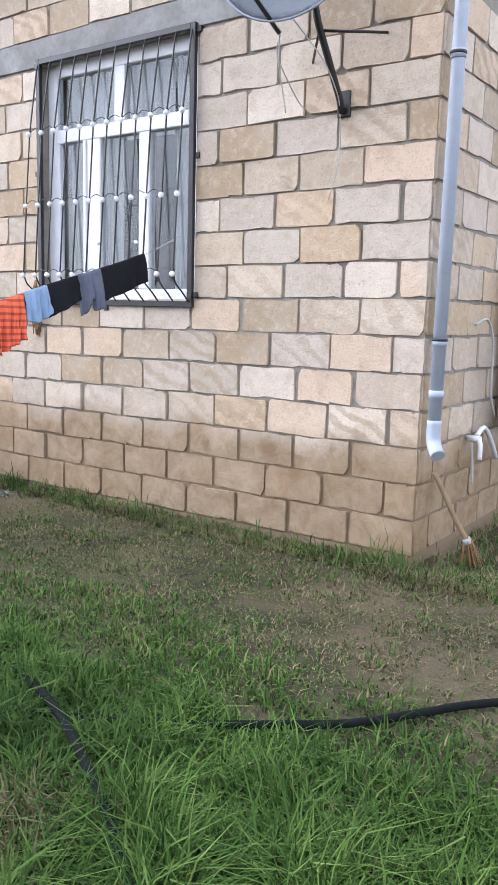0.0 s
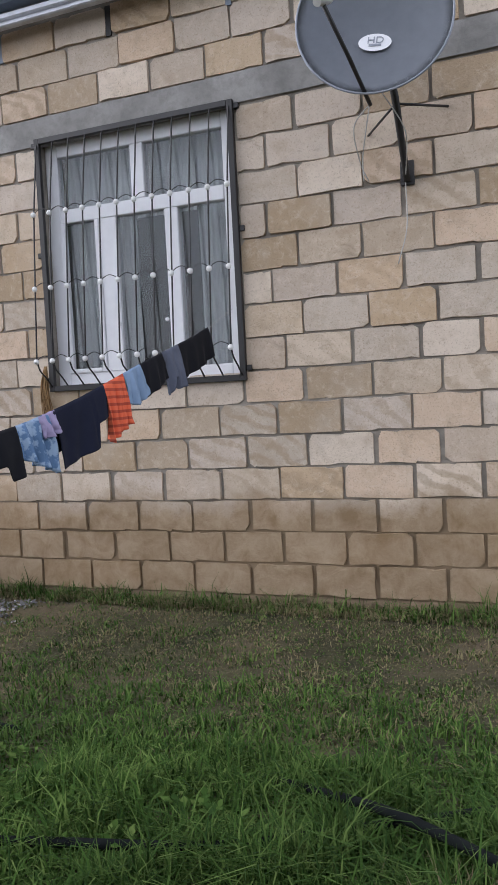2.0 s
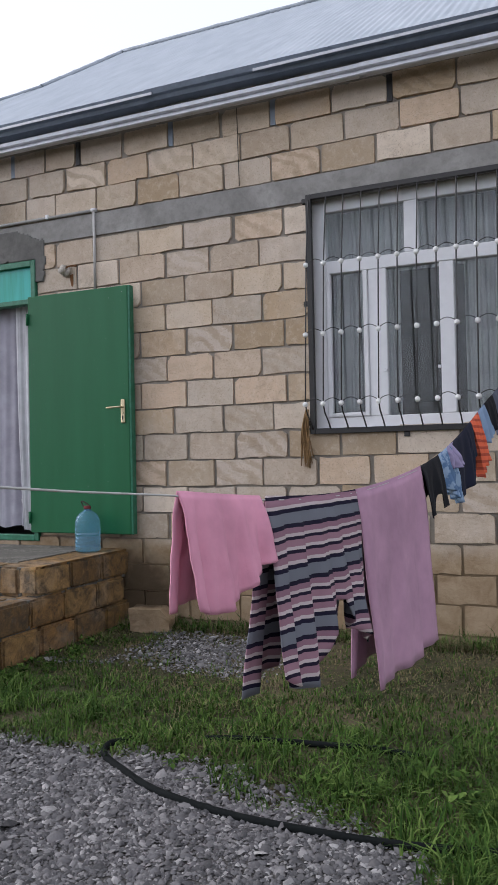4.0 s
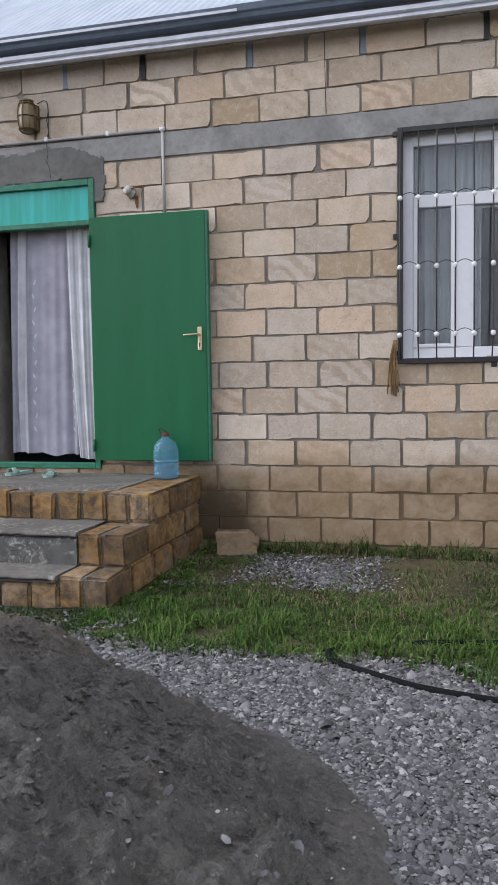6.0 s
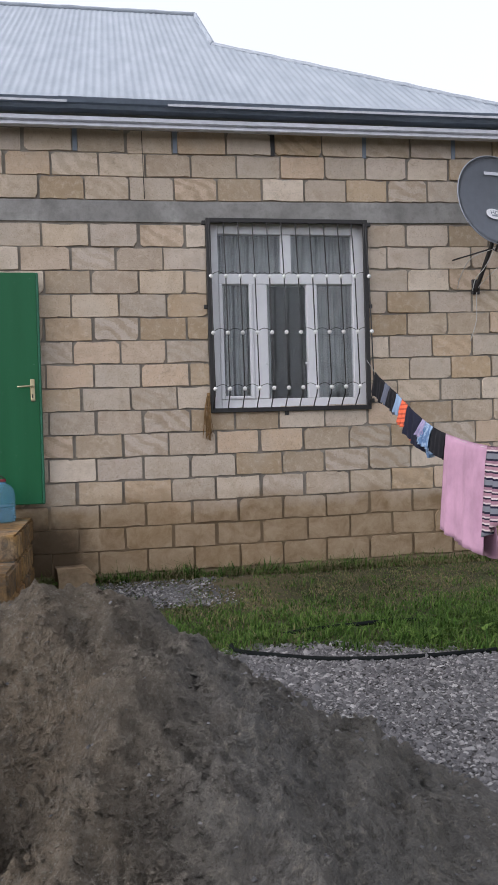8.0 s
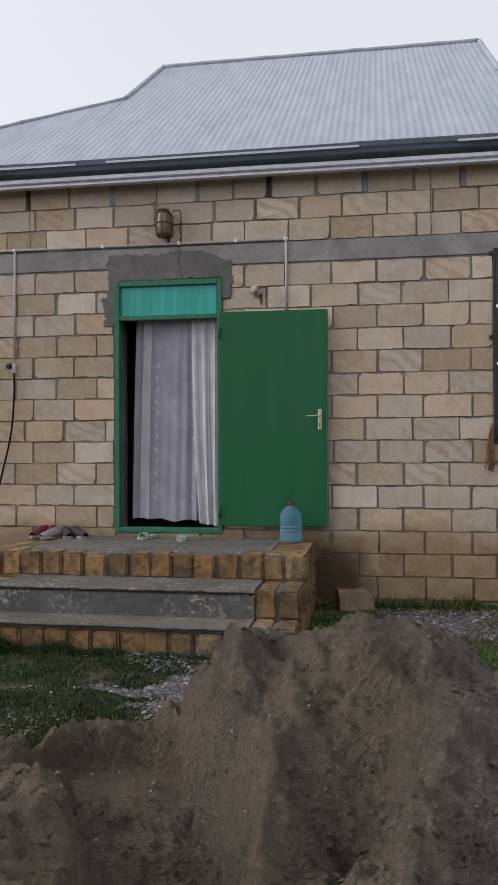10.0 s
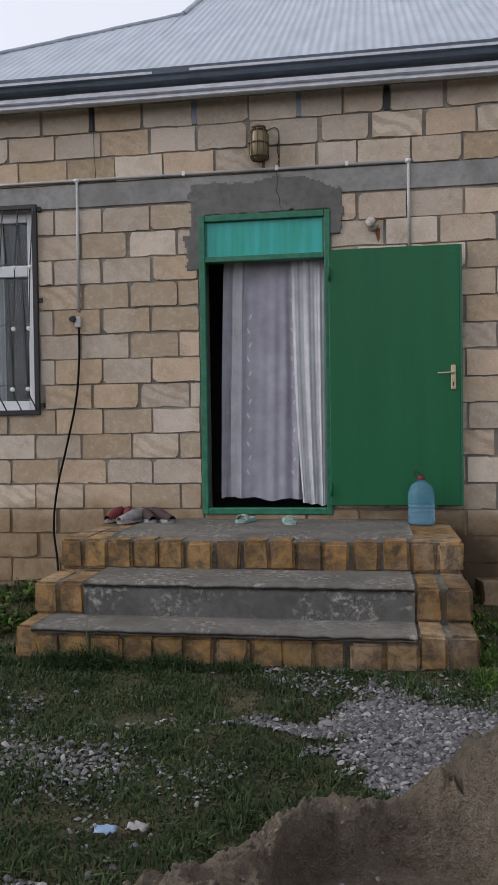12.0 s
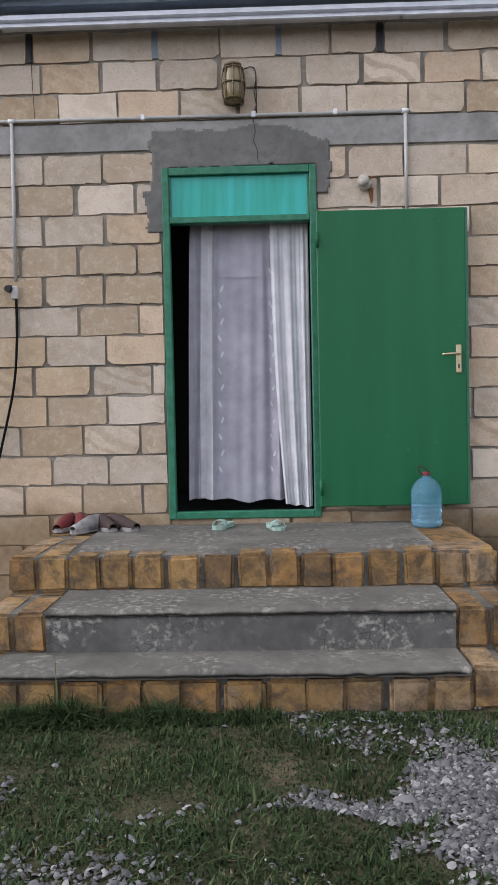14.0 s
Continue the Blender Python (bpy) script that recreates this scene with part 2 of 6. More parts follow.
M_LACE = cloth_material("white_net_curtain", (0.52, 0.50, 0.57), 0.28)
M_LACE_DENSE = cloth_material("white_curtain_lace", (0.66, 0.65, 0.68), 0.12)
M_SHEER = cloth_material("window_net", (0.55, 0.55, 0.56), 0.25)
M_PINK = cloth_material("lilac_pink_terry", (0.47, 0.275, 0.375))
M_ROSE = cloth_material("rose_pink_cotton", (0.66, 0.30, 0.40))
M_CORAL = cloth_material("coral_lining", (0.62, 0.20, 0.19))
M_BLACKC = cloth_material("black_jersey", (0.013, 0.013, 0.016))
M_NAVY = cloth_material("navy_jersey", (0.016, 0.018, 0.034))
M_GREYC = cloth_material("slate_grey_jersey", (0.12, 0.13, 0.17))
M_DENIM = cloth_material("washed_denim", (0.12, 0.20, 0.34), second=(0.28, 0.37, 0.5))
M_LILAC = cloth_material("lilac_cotton", (0.33, 0.28, 0.42))
M_SKYC = cloth_material("pale_blue_cotton", (0.24, 0.33, 0.47))
k = Mat("orange_check_cotton", (0.75, 0.16, 0.07), 0.95)
co = k.coord()
w = k.wave(k.scaled(co, (1, 1, 1)), 9.0, 1.0, "Z")
k.color(k.mix(k.ramp(w, (0.6, 0.0), (0.75, 0.8)), (0.72, 0.14, 0.06), (0.33, 0.05, 0.03)))
M_ORANGE = k.m
k = Mat("striped_knit", (0.5, 0.4, 0.4), 0.95, spec=0.1)
co = k.coord()
z = k.math("FRACT", k.math("MULTIPLY", k.math("ADD", k.split(co, 2), k.math("MULTIPLY", k.noise(co, 5, 2), 0.012)), 7.0))
st = k.t.nodes.new("ShaderNodeValToRGB")
k.put(st.inputs["Fac"], z)
st.color_ramp.interpolation = "CONSTANT"
bands = ((0.0, (0.16, 0.165, 0.19)), (0.2, (0.016, 0.014, 0.03)), (0.28, (0.5, 0.42, 0.42)), (0.34, (0.27, 0.15, 0.19)), (0.46, (0.02, 0.015, 0.03)), (0.52, (0.52, 0.44, 0.44)), (0.58, (0.30, 0.17, 0.21)), (0.7, (0.02, 0.015, 0.03)), (0.76, (0.48, 0.40, 0.40)), (0.82, (0.25, 0.14, 0.18)), (0.92, (0.018, 0.015, 0.03)))
while len(st.color_ramp.elements) < len(bands):
    st.color_ramp.elements.new(0.5)
for e, (p, c) in zip(st.color_ramp.elements, bands):
    e.position, e.color = p, (*c, 1)
k.color(st.outputs["Color"])
k.bump(k.noise(co, 220, 2), 0.3, 0.002)
M_STRIPE = k.m

k = Mat("window_glass", (0.9, 0.95, 0.95), 0.02)
k.b.inputs["Transmission Weight"].default_value = 1.0
k.b.inputs["IOR"].default_value = 1.5
M_GLASS = k.m
k = Mat("blue_bottle_plastic", (0.35, 0.66, 0.86), 0.08)
k.b.inputs["Transmission Weight"].default_value = 0.82
k.b.inputs["IOR"].default_value = 1.2
M_BOTTLE = k.m
M_DISH = simple("grey_dish_enamel", (0.25, 0.27, 0.31), 0.45, 0.05, vary=0.12)
M_LAMPGLASS = simple("yellowed_lamp_glass", (0.24, 0.18, 0.09), 0.3)
M_LAMPCAGE = simple("aged_brass_cage", (0.15, 0.11, 0.06), 0.5, 0.5)
# near-black colour stands in for shade inside the rooms and one crack
M_DARK_SHADE = simple("dark_painted_shade", (0.05, 0.047, 0.045), 0.9)
M_CERAMIC = simple("white_ceramic", (0.58, 0.53, 0.46), 0.5, vary=0.6, scale=60.0)
M_YELLOW = simple("yellow_plastic", (0.75, 0.45, 0.01), 0.35, vary=0.06)
M_MINT = simple("mint_sandal_foam", (0.30, 0.42, 0.36), 0.7)
M_REDSHOE = simple("red_shoe_fabric", (0.15, 0.02, 0.022), 0.8)
M_WHITESHOE = simple("white_shoe_leather", (0.36, 0.34, 0.33), 0.6, vary=0.6)
M_BROWNSHOE = simple("brown_shoe_suede", (0.05, 0.03, 0.026), 0.85)
M_RUST = simple("rust_stain", (0.23, 0.10, 0.035), 0.95, vary=0.5)
M_STRAW = simple("dry_palm_fibre", (0.32, 0.19, 0.08), 0.95, vary=0.5)

k = Mat("sand_heap", (0.24, 0.2, 0.16), 0.97, spec=0.15)
wp = k.coord(True)
big = k.noise(wp, 1.3, 5, 0.6, 0.3)
mid = k.noise(wp, 9, 6, 0.7)
fine = k.noise(wp, 110, 4, 0.75)
clod = k.noise(wp, 32, 5, 0.75)
c = k.mix(k.ramp(big, (0.4, 0.0), (0.6, 1.0)), (0.215, 0.185, 0.148), (0.29, 0.23, 0.165))
# grey east flank, warm middle: unlit and lit side are put into the colour
grey = k.ramp(k.math("ADD", k.math("MULTIPLY", k.math("ADD", k.split(wp, 0), 6.1), 1.3), k.math("MULTIPLY", k.math("ADD", big, -0.5), 1.6)), (0.2, 0.0), (0.6, 1.0))
c = k.mix(grey, c, k.mix(k.ramp(big, (0.4, 0.0), (0.6, 1.0)), (0.215, 0.206, 0.193), (0.26, 0.242, 0.215)))
c = k.mix(k.ramp(mid, (0.48, 0.0), (0.68, 0.6)), c, (0.14, 0.122, 0.10))
c = k.mix(k.ramp(clod, (0.52, 0.0), (0.66, 0.6)), c, (0.38, 0.34, 0.28))
c = k.mix(k.ramp(clod, (0.32, 0.7), (0.45, 0.0)), c, (0.10, 0.088, 0.072))
c = k.mix(k.ramp(fine, (0.58, 0.0), (0.70, 0.8)), c, (0.40, 0.37, 0.32))
c = k.mix(k.ramp(fine, (0.3, 0.7), (0.42, 0.0)), c, (0.07, 0.06, 0.05))
k.color(c)
k.bump(k.math("ADD", k.math("ADD", k.math("MULTIPLY", mid, 1.5), k.math("MULTIPLY", clod, 1.4)), fine), 1.0, 0.06)
M_SAND = k.m

k = Mat("pebble_stone", (0.3, 0.3, 0.31), 0.85, spec=0.3)
c = k.ramp(k.island(), (0.0, (0.045, 0.045, 0.047)), (0.3, (0.085, 0.083, 0.086)), (0.6, (0.13, 0.126, 0.13)), (0.85, (0.19, 0.182, 0.182)), (1.0, (0.36, 0.35, 0.34)))
wp = k.coord(True)
k.color(k.mix(k.ramp(k.noise(wp, 60, 4), (0.4, 0.0), (0.7, 0.5)), c, (0.13, 0.12, 0.115)))
k.bump(k.noise(wp, 140, 3), 0.4, 0.003)
M_PEBBLE = k.m

k = Mat("yard_earth", (0.15, 0.12, 0.08), 0.98, spec=0.1)
wp = k.coord(True)
big = k.noise(wp, 0.9, 5, 0.6, 0.5)
mid = k.noise(wp, 8, 6, 0.7)
fine = k.noise(wp, 70, 4, 0.7)
c = k.mix(k.ramp(big, (0.4, 0.0), (0.62, 1.0)), (0.026, 0.028, 0.015), (0.105, 0.082, 0.054))
c = k.mix(k.ramp(mid, (0.4, 0.0), (0.7, 0.8)), c, (0.075, 0.07, 0.035))
c = k.mix(k.ramp(fine, (0.55, 0.0), (0.75, 0.6)), c, (0.24, 0.2, 0.14))
k.color(c)
k.bump(k.math("ADD", mid, k.math("MULTIPLY", fine, 0.6)), 0.8, 0.02)
M_EARTH = k.m
k = Mat("gravel_bed", (0.14, 0.13, 0.125), 0.98, spec=0.1)
wp = k.coord(True)
v = k.voronoi(wp, 38, "F1", "Color")
k.color(k.mix(0.6, k.ramp(k.split(v, 0), (0.0, (0.03, 0.028, 0.026)), (1.0, (0.15, 0.145, 0.145))), (0.065, 0.06, 0.055)))
k.bump(k.voronoi(wp, 38), 0.8, 0.015)
M_GRAVELBED = k.m


def grass_material(name, a, b, c):
    k = Mat(name, a, 0.85, spec=0.12)
    tone = k.ramp(k.island(), (0.0, a), (0.5, b), (1.0, c))
    patch = k.noise(k.coord(True), 1.1, 4)
    k.color(k.mix(k.ramp(patch, (0.4, 0.0), (0.65, 0.45)), tone, tuple(0.6 * v for v in a)))
    k.b.inputs["Subsurface Weight"].default_value = 0.0
    return k.m


M_GRASS = grass_material("green_grass_blade", (0.022, 0.050, 0.011), (0.055, 0.112, 0.018), (0.14, 0.20, 0.05))
M_TURF = grass_material("short_turf_blade", (0.016, 0.030, 0.011), (0.034, 0.056, 0.019), (0.085, 0.11, 0.048))
M_DRY = grass_material("dry_grass_blade", (0.135, 0.115, 0.06), (0.25, 0.205, 0.115), (0.10, 0.11, 0.045))


# ---------------------------------------------------------------- mesh helpers
def link(name, bm, material, parent=None, label="", smooth=False):
    me = bpy.data.meshes.new(name)
    bm.to_mesh(me)
    bm.free()
    for m in material if isinstance(material, (list, tuple)) else [material]:
        me.materials.append(m)
    if smooth:
        me.polygons.foreach_set("use_smooth", [True] * len(me.polygons))
    ob = new(name, me)
    ob.parent = parent
    if label:
        ob["label"] = label
    return ob


def part(name, bm, material, parent, label="", smooth=False):
    return link(name, bm, material, parent, label, smooth)


def thing(name, label, category, group="", at=(0, 0, 0)):
    e = new(name)
    e.empty_display_size = 0.1
    e.matrix_basis = Matrix.Translation(at)
    return tagged(e, label, category, group)


def local(bm, parent):
    """Moves world-built geometry into the frame of its parent thing."""
    p = parent
    m = Matrix()
    while p:
        m = p.matrix_basis @ m
        p = p.parent
    bm.transform(m.inverted())
    return bm


def box(bm, x0, x1, y0, y1, z0, z1, bev=0.0, seg=1, idx=0):
    vs = [bm.verts.new((x, y, z)) for x in (x0, x1) for y in (y0, y1) for z in (z0, z1)]
    fs = [bm.faces.new([vs[i] for i in q]) for q in ((0, 1, 3, 2), (4, 6, 7, 5), (0, 4, 5, 1), (2, 3, 7, 6), (0, 2, 6, 4), (1, 5, 7, 3))]
    for fc in fs:
        fc.material_index = idx
    if bev:
        es = list({e for fc in fs for e in fc.edges})
        bmesh.ops.bevel(bm, geom=es, offset=bev, segments=seg, affect="EDGES", profile=0.5)
    return bm


def boxed(*a, **kw):
    return box(bmesh.new(), *a, **kw)


def tube(bm, pts, r, seg=8, caps=True):
    """A round rod along points; r is one radius or one per point."""
    pts = [Vector(p) for p in pts]
    rs = r if isinstance(r, (list, tuple)) else [r] * len(pts)
    rings, side = [], None
    for i, p in enumerate(pts):
        d = (pts[min(i + 1, len(pts) - 1)] - pts[max(i - 1, 0)]).normalized()
        if side is None:
            side = d.orthogonal().normalized()
        side = (side - d * side.dot(d)).normalized()
        up = d.cross(side)
        rings.append([bm.verts.new(p + rs[i] * (math.cos(a) * side + math.sin(a) * up)) for a in (2 * math.pi * j / seg for j in range(seg))])
    for a, b in zip(rings, rings[1:]):
        for j in range(seg):
            bm.faces.new((a[j], a[(j + 1) % seg], b[(j + 1) % seg], b[j])).smooth = True
    if caps:
        bm.faces.new(rings[0][::-1])
        bm.faces.new(rings[-1])
    return bm


def rod(pts, r, seg=8):
    return tube(bmesh.new(), pts, r, seg)


def spline(pts, n=8):
    """A smooth line through points."""
    p = [Vector(q) for q in pts]
    p = [2 * p[0] - p[1]] + p + [2 * p[-1] - p[-2]]
    out = []
    for i in range(1, len(p) - 2):
        for j in range(n):
            t = j / n
            out.append(0.5 * (2 * p[i] + (p[i + 1] - p[i - 1]) * t + (2 * p[i - 1] - 5 * p[i] + 4 * p[i + 1] - p[i + 2]) * t * t + (3 * p[i] - p[i - 1] - 3 * p[i + 1] + p[i + 2]) * t ** 3))
    return out + [p[-2]]


def ball(c, r, seg=10):
    bm = bmesh.new()
    bmesh.ops.create_uvsphere(bm, u_segments=seg, v_segments=max(5, seg * 2 // 3), radius=r, matrix=Matrix.Translation(c))
    return bm


def turned(profile, c, seg=20, axis="Z"):
    """A lathe body: (radius, height) pairs round an upright axis at c."""
    bm = bmesh.new()
    rings = []
    for r, z in profile:
        rings.append([bm.verts.new((c[0] + r * math.cos(a), c[1] + r * math.sin(a), c[2] + z)) for a in (2 * math.pi * j / seg for j in range(seg))])
    for a, b in zip(rings, rings[1:]):
        for j in range(seg):
            bm.faces.new((a[j], a[(j + 1) % seg], b[(j + 1) % seg], b[j])).smooth = True
    bm.faces.new(rings[0][::-1])
    bm.faces.new(rings[-1])
    return bm


def sheet_mesh(fn, nu, nv, thick=0.0):
    """A surface from fn(u, v), with an optional thickness along its normals."""
    bm = bmesh.new()
    vs = [[bm.verts.new(fn(i / nu, j / nv)) for j in range(nv + 1)] for i in range(nu + 1)]
    for i in range(nu):
        for j in range(nv):
            bm.faces.new((vs[i][j], vs[i + 1][j], vs[i + 1][j + 1], vs[i][j + 1])).smooth = True
    if thick:
        bm.normal_update()
        back = [[bm.verts.new(v.co - v.normal * thick) for v in col] for col in vs]
        for i in range(nu):
            for j in range(nv):
                bm.faces.new((back[i][j], back[i][j + 1], back[i + 1][j + 1], back[i + 1][j])).smooth = True
        rim = [(i, 0) for i in range(nu)] + [(nu, j) for j in range(nv)] + [(i, nv) for i in range(nu, 0, -1)] + [(0, j) for j in range(nv, 0, -1)]
        for (a, b), (c, d) in zip(rim, rim[1:] + rim[:1]):
            bm.faces.new((vs[a][b], back[a][b], back[c][d], vs[c][d]))
    return bm


def fast_mesh(name, verts, tris, material, smooth=False):
    me = bpy.data.meshes.new(name)
    verts, tris = np.asarray(verts, np.float32), np.asarray(tris, np.int32)
    n = tris.shape[1]
    me.vertices.add(len(verts))
    me.vertices.foreach_set("co", verts.ravel())
    me.loops.add(tris.size)
    me.loops.foreach_set("vertex_index", tris.ravel())
    me.polygons.add(len(tris))
    me.polygons.foreach_set("loop_start", np.arange(0, tris.size, n, dtype=np.int32))
    me.update(calc_edges=True)
    if smooth:
        me.polygons.foreach_set("use_smooth", np.ones(len(tris), bool))
    me.materials.append(material)
    return new(name, me)


# ---------------------------------------------------------------- plan
YW = 4.075            # front face of the house wall
XE, XW = -1.97, -11.93  # its east and west corners
YB = 12.1             # back of the house
COURSE, Z0, PITCH = 0.2056, 0.08, 0.4132
WALL_TOP = Z0 + 19 * COURSE
DOOR = (-8.585, -7.536, 0.655, 3.05)
WIN_A = (-5.07, -3.60, 1.50, 3.20)
WIN_B = (-11.45, -9.965, 1.50, 3.20)
HOLES = (DOOR, WIN_A, WIN_B)


def rise(x):
    """The courses climb a little towards the east corner."""
    return 0.011 * max(0.0, x + 5.3)


def lump(x, y, cx, cy, sx, sy):
    return math.exp(-((x - cx) / sx) ** 2 - ((y - cy) / sy) ** 2)


def ground_z(x, y):
    z = 0.012 * noise.noise((x * 0.8, y * 0.8, 3)) + 0.006 * noise.noise((x * 4, y * 4, 7))
    t = min(1.0, max(0.0, (y - 2.2) / 1.8))
    z += 0.045 * t * t
    z += 0.05 * lump(x, y, -2.2, 2.0, 1.3, 0.9)
    return z


def ease(t):
    t = min(1.0, max(0.0, t))
    return t * t * (3 - 2 * t)


# the heap: ridges that fall off at the slope of loose sand, and a trough dug into its west side
RIDGES = (
    (0.66, ((-6.12, -0.40, 0.85), (-5.93, -0.45, 0.81), (-5.96, -0.28, 0.57))),
    (0.73, ((-6.46, -0.31, 0.73), (-6.25, -0.34, 0.81), (-6.03, -0.23, 0.81))),
    (0.95, ((-6.57, -0.34, 0.79), (-6.63, -0.38, 0.82), (-6.67, -0.40, 0.74))),
    (1.31, ((-5.84, -0.39, 0.79), (-5.93, -0.85, 0.65), (-6.04, -1.30, 0.42), (-6.12, -1.73, 0.24))),
    (1.11, ((-5.85, -0.40, 0.80), (-5.69, -0.77, 0.51), (-5.43, -1.35, 0.35))),
    (1.60, ((-6.10, -0.59, 0.68), (-6.35, -0.92, 0.51), (-6.62, -1.27, 0.23))),
    (1.28, ((-6.76, -0.15, 0.71), (-6.94, 0.40, 0.35), (-7.10, 0.18, 0.31), (-7.41, 0.24, 0.22), (-7.56, -0.13, 0.28), (-7.61, -0.46, 0.36))),
    (1.06, ((-7.68, -0.38, 0.33), (-7.46, -0.70, 0.36), (-7.18, -1.01, 0.50), (-7.05, -1.17, 0.55))),
)
TROUGH = ((-7.30, -0.08), (-7.10, -0.02), (-7.05, -0.38), (-6.84, -0.75), (-6.66, -1.15), (-6.62, -1.7))
RECESS = ((-6.22, -0.98), (-6.38, -1.22))


def along(x, y, line):
    """Distance to a broken line, and the height of the line there."""
    best, z = 99.0, 0.0
    for p, q in zip(line, line[1:]):
        ux, uy = q[0] - p[0], q[1] - p[1]
        t = min(1.0, max(0.0, ((x - p[0]) * ux + (y - p[1]) * uy) / (ux * ux + uy * uy)))
        d = math.hypot(x - p[0] - t * ux, y - p[1] - t * uy)
        if d < best:
            best, z = d, (p[2] + t * (q[2] - p[2]) if len(p) > 2 else 0.0)
    return best, z


@functools.lru_cache(maxsize=None)
def heap_z(x, y):
    if not (-8.7 < x < -4.2 and -2.6 < y < 1.9):
        return -0.3
    wx = x + 0.03 * noise.noise((x * 2.2, y * 2.2, 11)) + 0.035 * noise.noise((x * 6, y * 6, 5))
    wy = y + 0.03 * noise.noise((x * 2.2, y * 2.2, 23)) + 0.035 * noise.noise((x * 6, y * 6, 9))
    h = 0.0
    for slope, line in RIDGES:
        d, z = along(wx, wy, line)
        h += math.exp(40 * (z + 0.02 - slope * math.sqrt(d * d + 0.002)))
    h = math.log(h) / 40
    h = h if h > 0.12 else 0.12 - 0.62 * (0.12 - h)
    d, _ = along(wx, wy, TROUGH)
    h = min(h, 0.03 + 0.10 * ease((-0.1 - wy) / 0.5) + 4.5 * max(0.0, d - 0.20) + 0.03 * noise.noise((x * 4, y * 4, 2)))
    d, _ = along(wx, wy, RECESS)
    h = min(h, 0.24 + 1.5 * max(0.0, d - 0.06))
    w = min(1.0, max(0.0, h / 0.15))
    crag = abs(noise.noise((x * 2.8 + 4, y * 2.2, 1.5)))
    h += w * 0.11 * (0.20 - crag)
    amp, fq = 0.085, 5.2
    for i in range(6):
        q = noise.noise((x * fq + 3 * i, y * fq, 8.5 + i))
        h += w * amp * ((0.28 - abs(q)) if i % 2 == 0 else 0.75 * q)
        amp, fq = amp * 0.68, fq * 2.0
    return h


# ---------------------------------------------------------------- ground
nx, ny = 150, 110
gx = np.linspace(-12.5, 1.5, nx)
gy = np.linspace(-5.0, 4.4, ny)
gv = [(x, y, ground_z(x, y)) for x in gx for y in gy]
gi = [(i * ny + j, (i + 1) * ny + j, (i + 1) * ny + j + 1, i * ny + j + 1) for i in range(nx - 1) for j in range(ny - 1)]
# the rest of the yard out to the horizon, joined to the rim of the fine part
b = len(gv)
far = 900.0
gv += [(-far, -far, -0.02), (far, -far, -0.02), (far, far, -0.02), (-far, far, -0.02), (-12.5, -5.0, -0.02), (1.5, -5.0, -0.02), (1.5, 4.4, -0.02), (-12.5, 4.4, -0.02)]
gi += [(b, b + 1, b + 5, b + 4), (b + 1, b + 2, b + 6, b + 5), (b + 2, b + 3, b + 7, b + 6), (b + 3, b, b + 4, b + 7)]
ground = fast_mesh("ground", gv, gi, M_EARTH, smooth=True)
tagged(ground, "bare brown yard earth with thin patchy grass", "ground", kind="structure")


# gravel bed: a shallow skirt between the lawn and the heap
def gravel_here(x, y):
    """How much gravel lies at a place, 0 to 1."""
    n = 0.18 * noise.noise((x * 1.6, y * 1.6, 31)) + 0.07 * noise.noise((x * 6, y * 6, 3))
    x0_, y0_ = x, y
    x += 0.30 * noise.noise((x0_ * 2.6, y0_ * 2.6, 51))
    y += 0.28 * noise.noise((x0_ * 2.6, y0_ * 2.6, 61)) * (x0_ < -6.6)
    edge = 1.80 if x < -5.3 else 1.80 - 0.29 * (x + 5.3)
    if x < -7.0:
        edge = min(2.15, 1.75 + 0.0 * x) + 0.15
    south = edge + n - y
    left = (x + 8.06 - 1.3 * (y - 1.28)) if y > 1.24 else (x + 7.52 - 0.35 * (1.24 - y)) if y > 0 else (x + 8.6)
    left += 2.0 * n
    right = -3.45 - x + n
    north = y + 1.2
    v = min(south, left, right, north) / 0.28
    patch = 1.0 - max(abs(x + 5.65) / 0.75, abs(y - 3.35) / 0.55) + 2.2 * n
    scatter = 0.13 + 2.4 * n - 0.3 * abs(y - 0.8) if (-10.2 < x < -7.8 and -0.6 < y < 2.0) else 0
    scatter2 = 0.12 + 1.8 * n if (-7.8 <= x < -6.5 and 1.6 < y < 2.4) else 0
    return max(0.0, min(1.0, max(v, patch * 0.9 - 0.1, scatter, scatter2)))


rng = np.random.default_rng(7)
gm = 300
xs, ys = np.linspace(-8.9, -3.3, gm), np.linspace(-2.4, 2.2, 240)
keep, vv = {}, []
quads = []
mask = [[gravel_here(x, y) > 0.55 for y in ys] for x in xs]
for i in range(gm - 1):
    for j in range(239):
        if mask[i][j] and mask[i + 1][j] and mask[i][j + 1] and mask[i + 1][j + 1]:
            q = []
            for a, c in ((i, j), (i + 1, j), (i + 1, j + 1), (i, j + 1)):
                if (a, c) not in keep:
                    keep[a, c] = len(vv)
                    vv.append((xs[a], ys[c], ground_z(xs[a], ys[c]) + 0.006))
                q.append(keep[a, c])
            quads.append(q)
bed = fast_mesh("gravel_path", vv, quads, M_GRAVELBED, smooth=True)
tagged(bed, "grey dusty bed of crushed stone beside the lawn", "gravel", kind="structure")


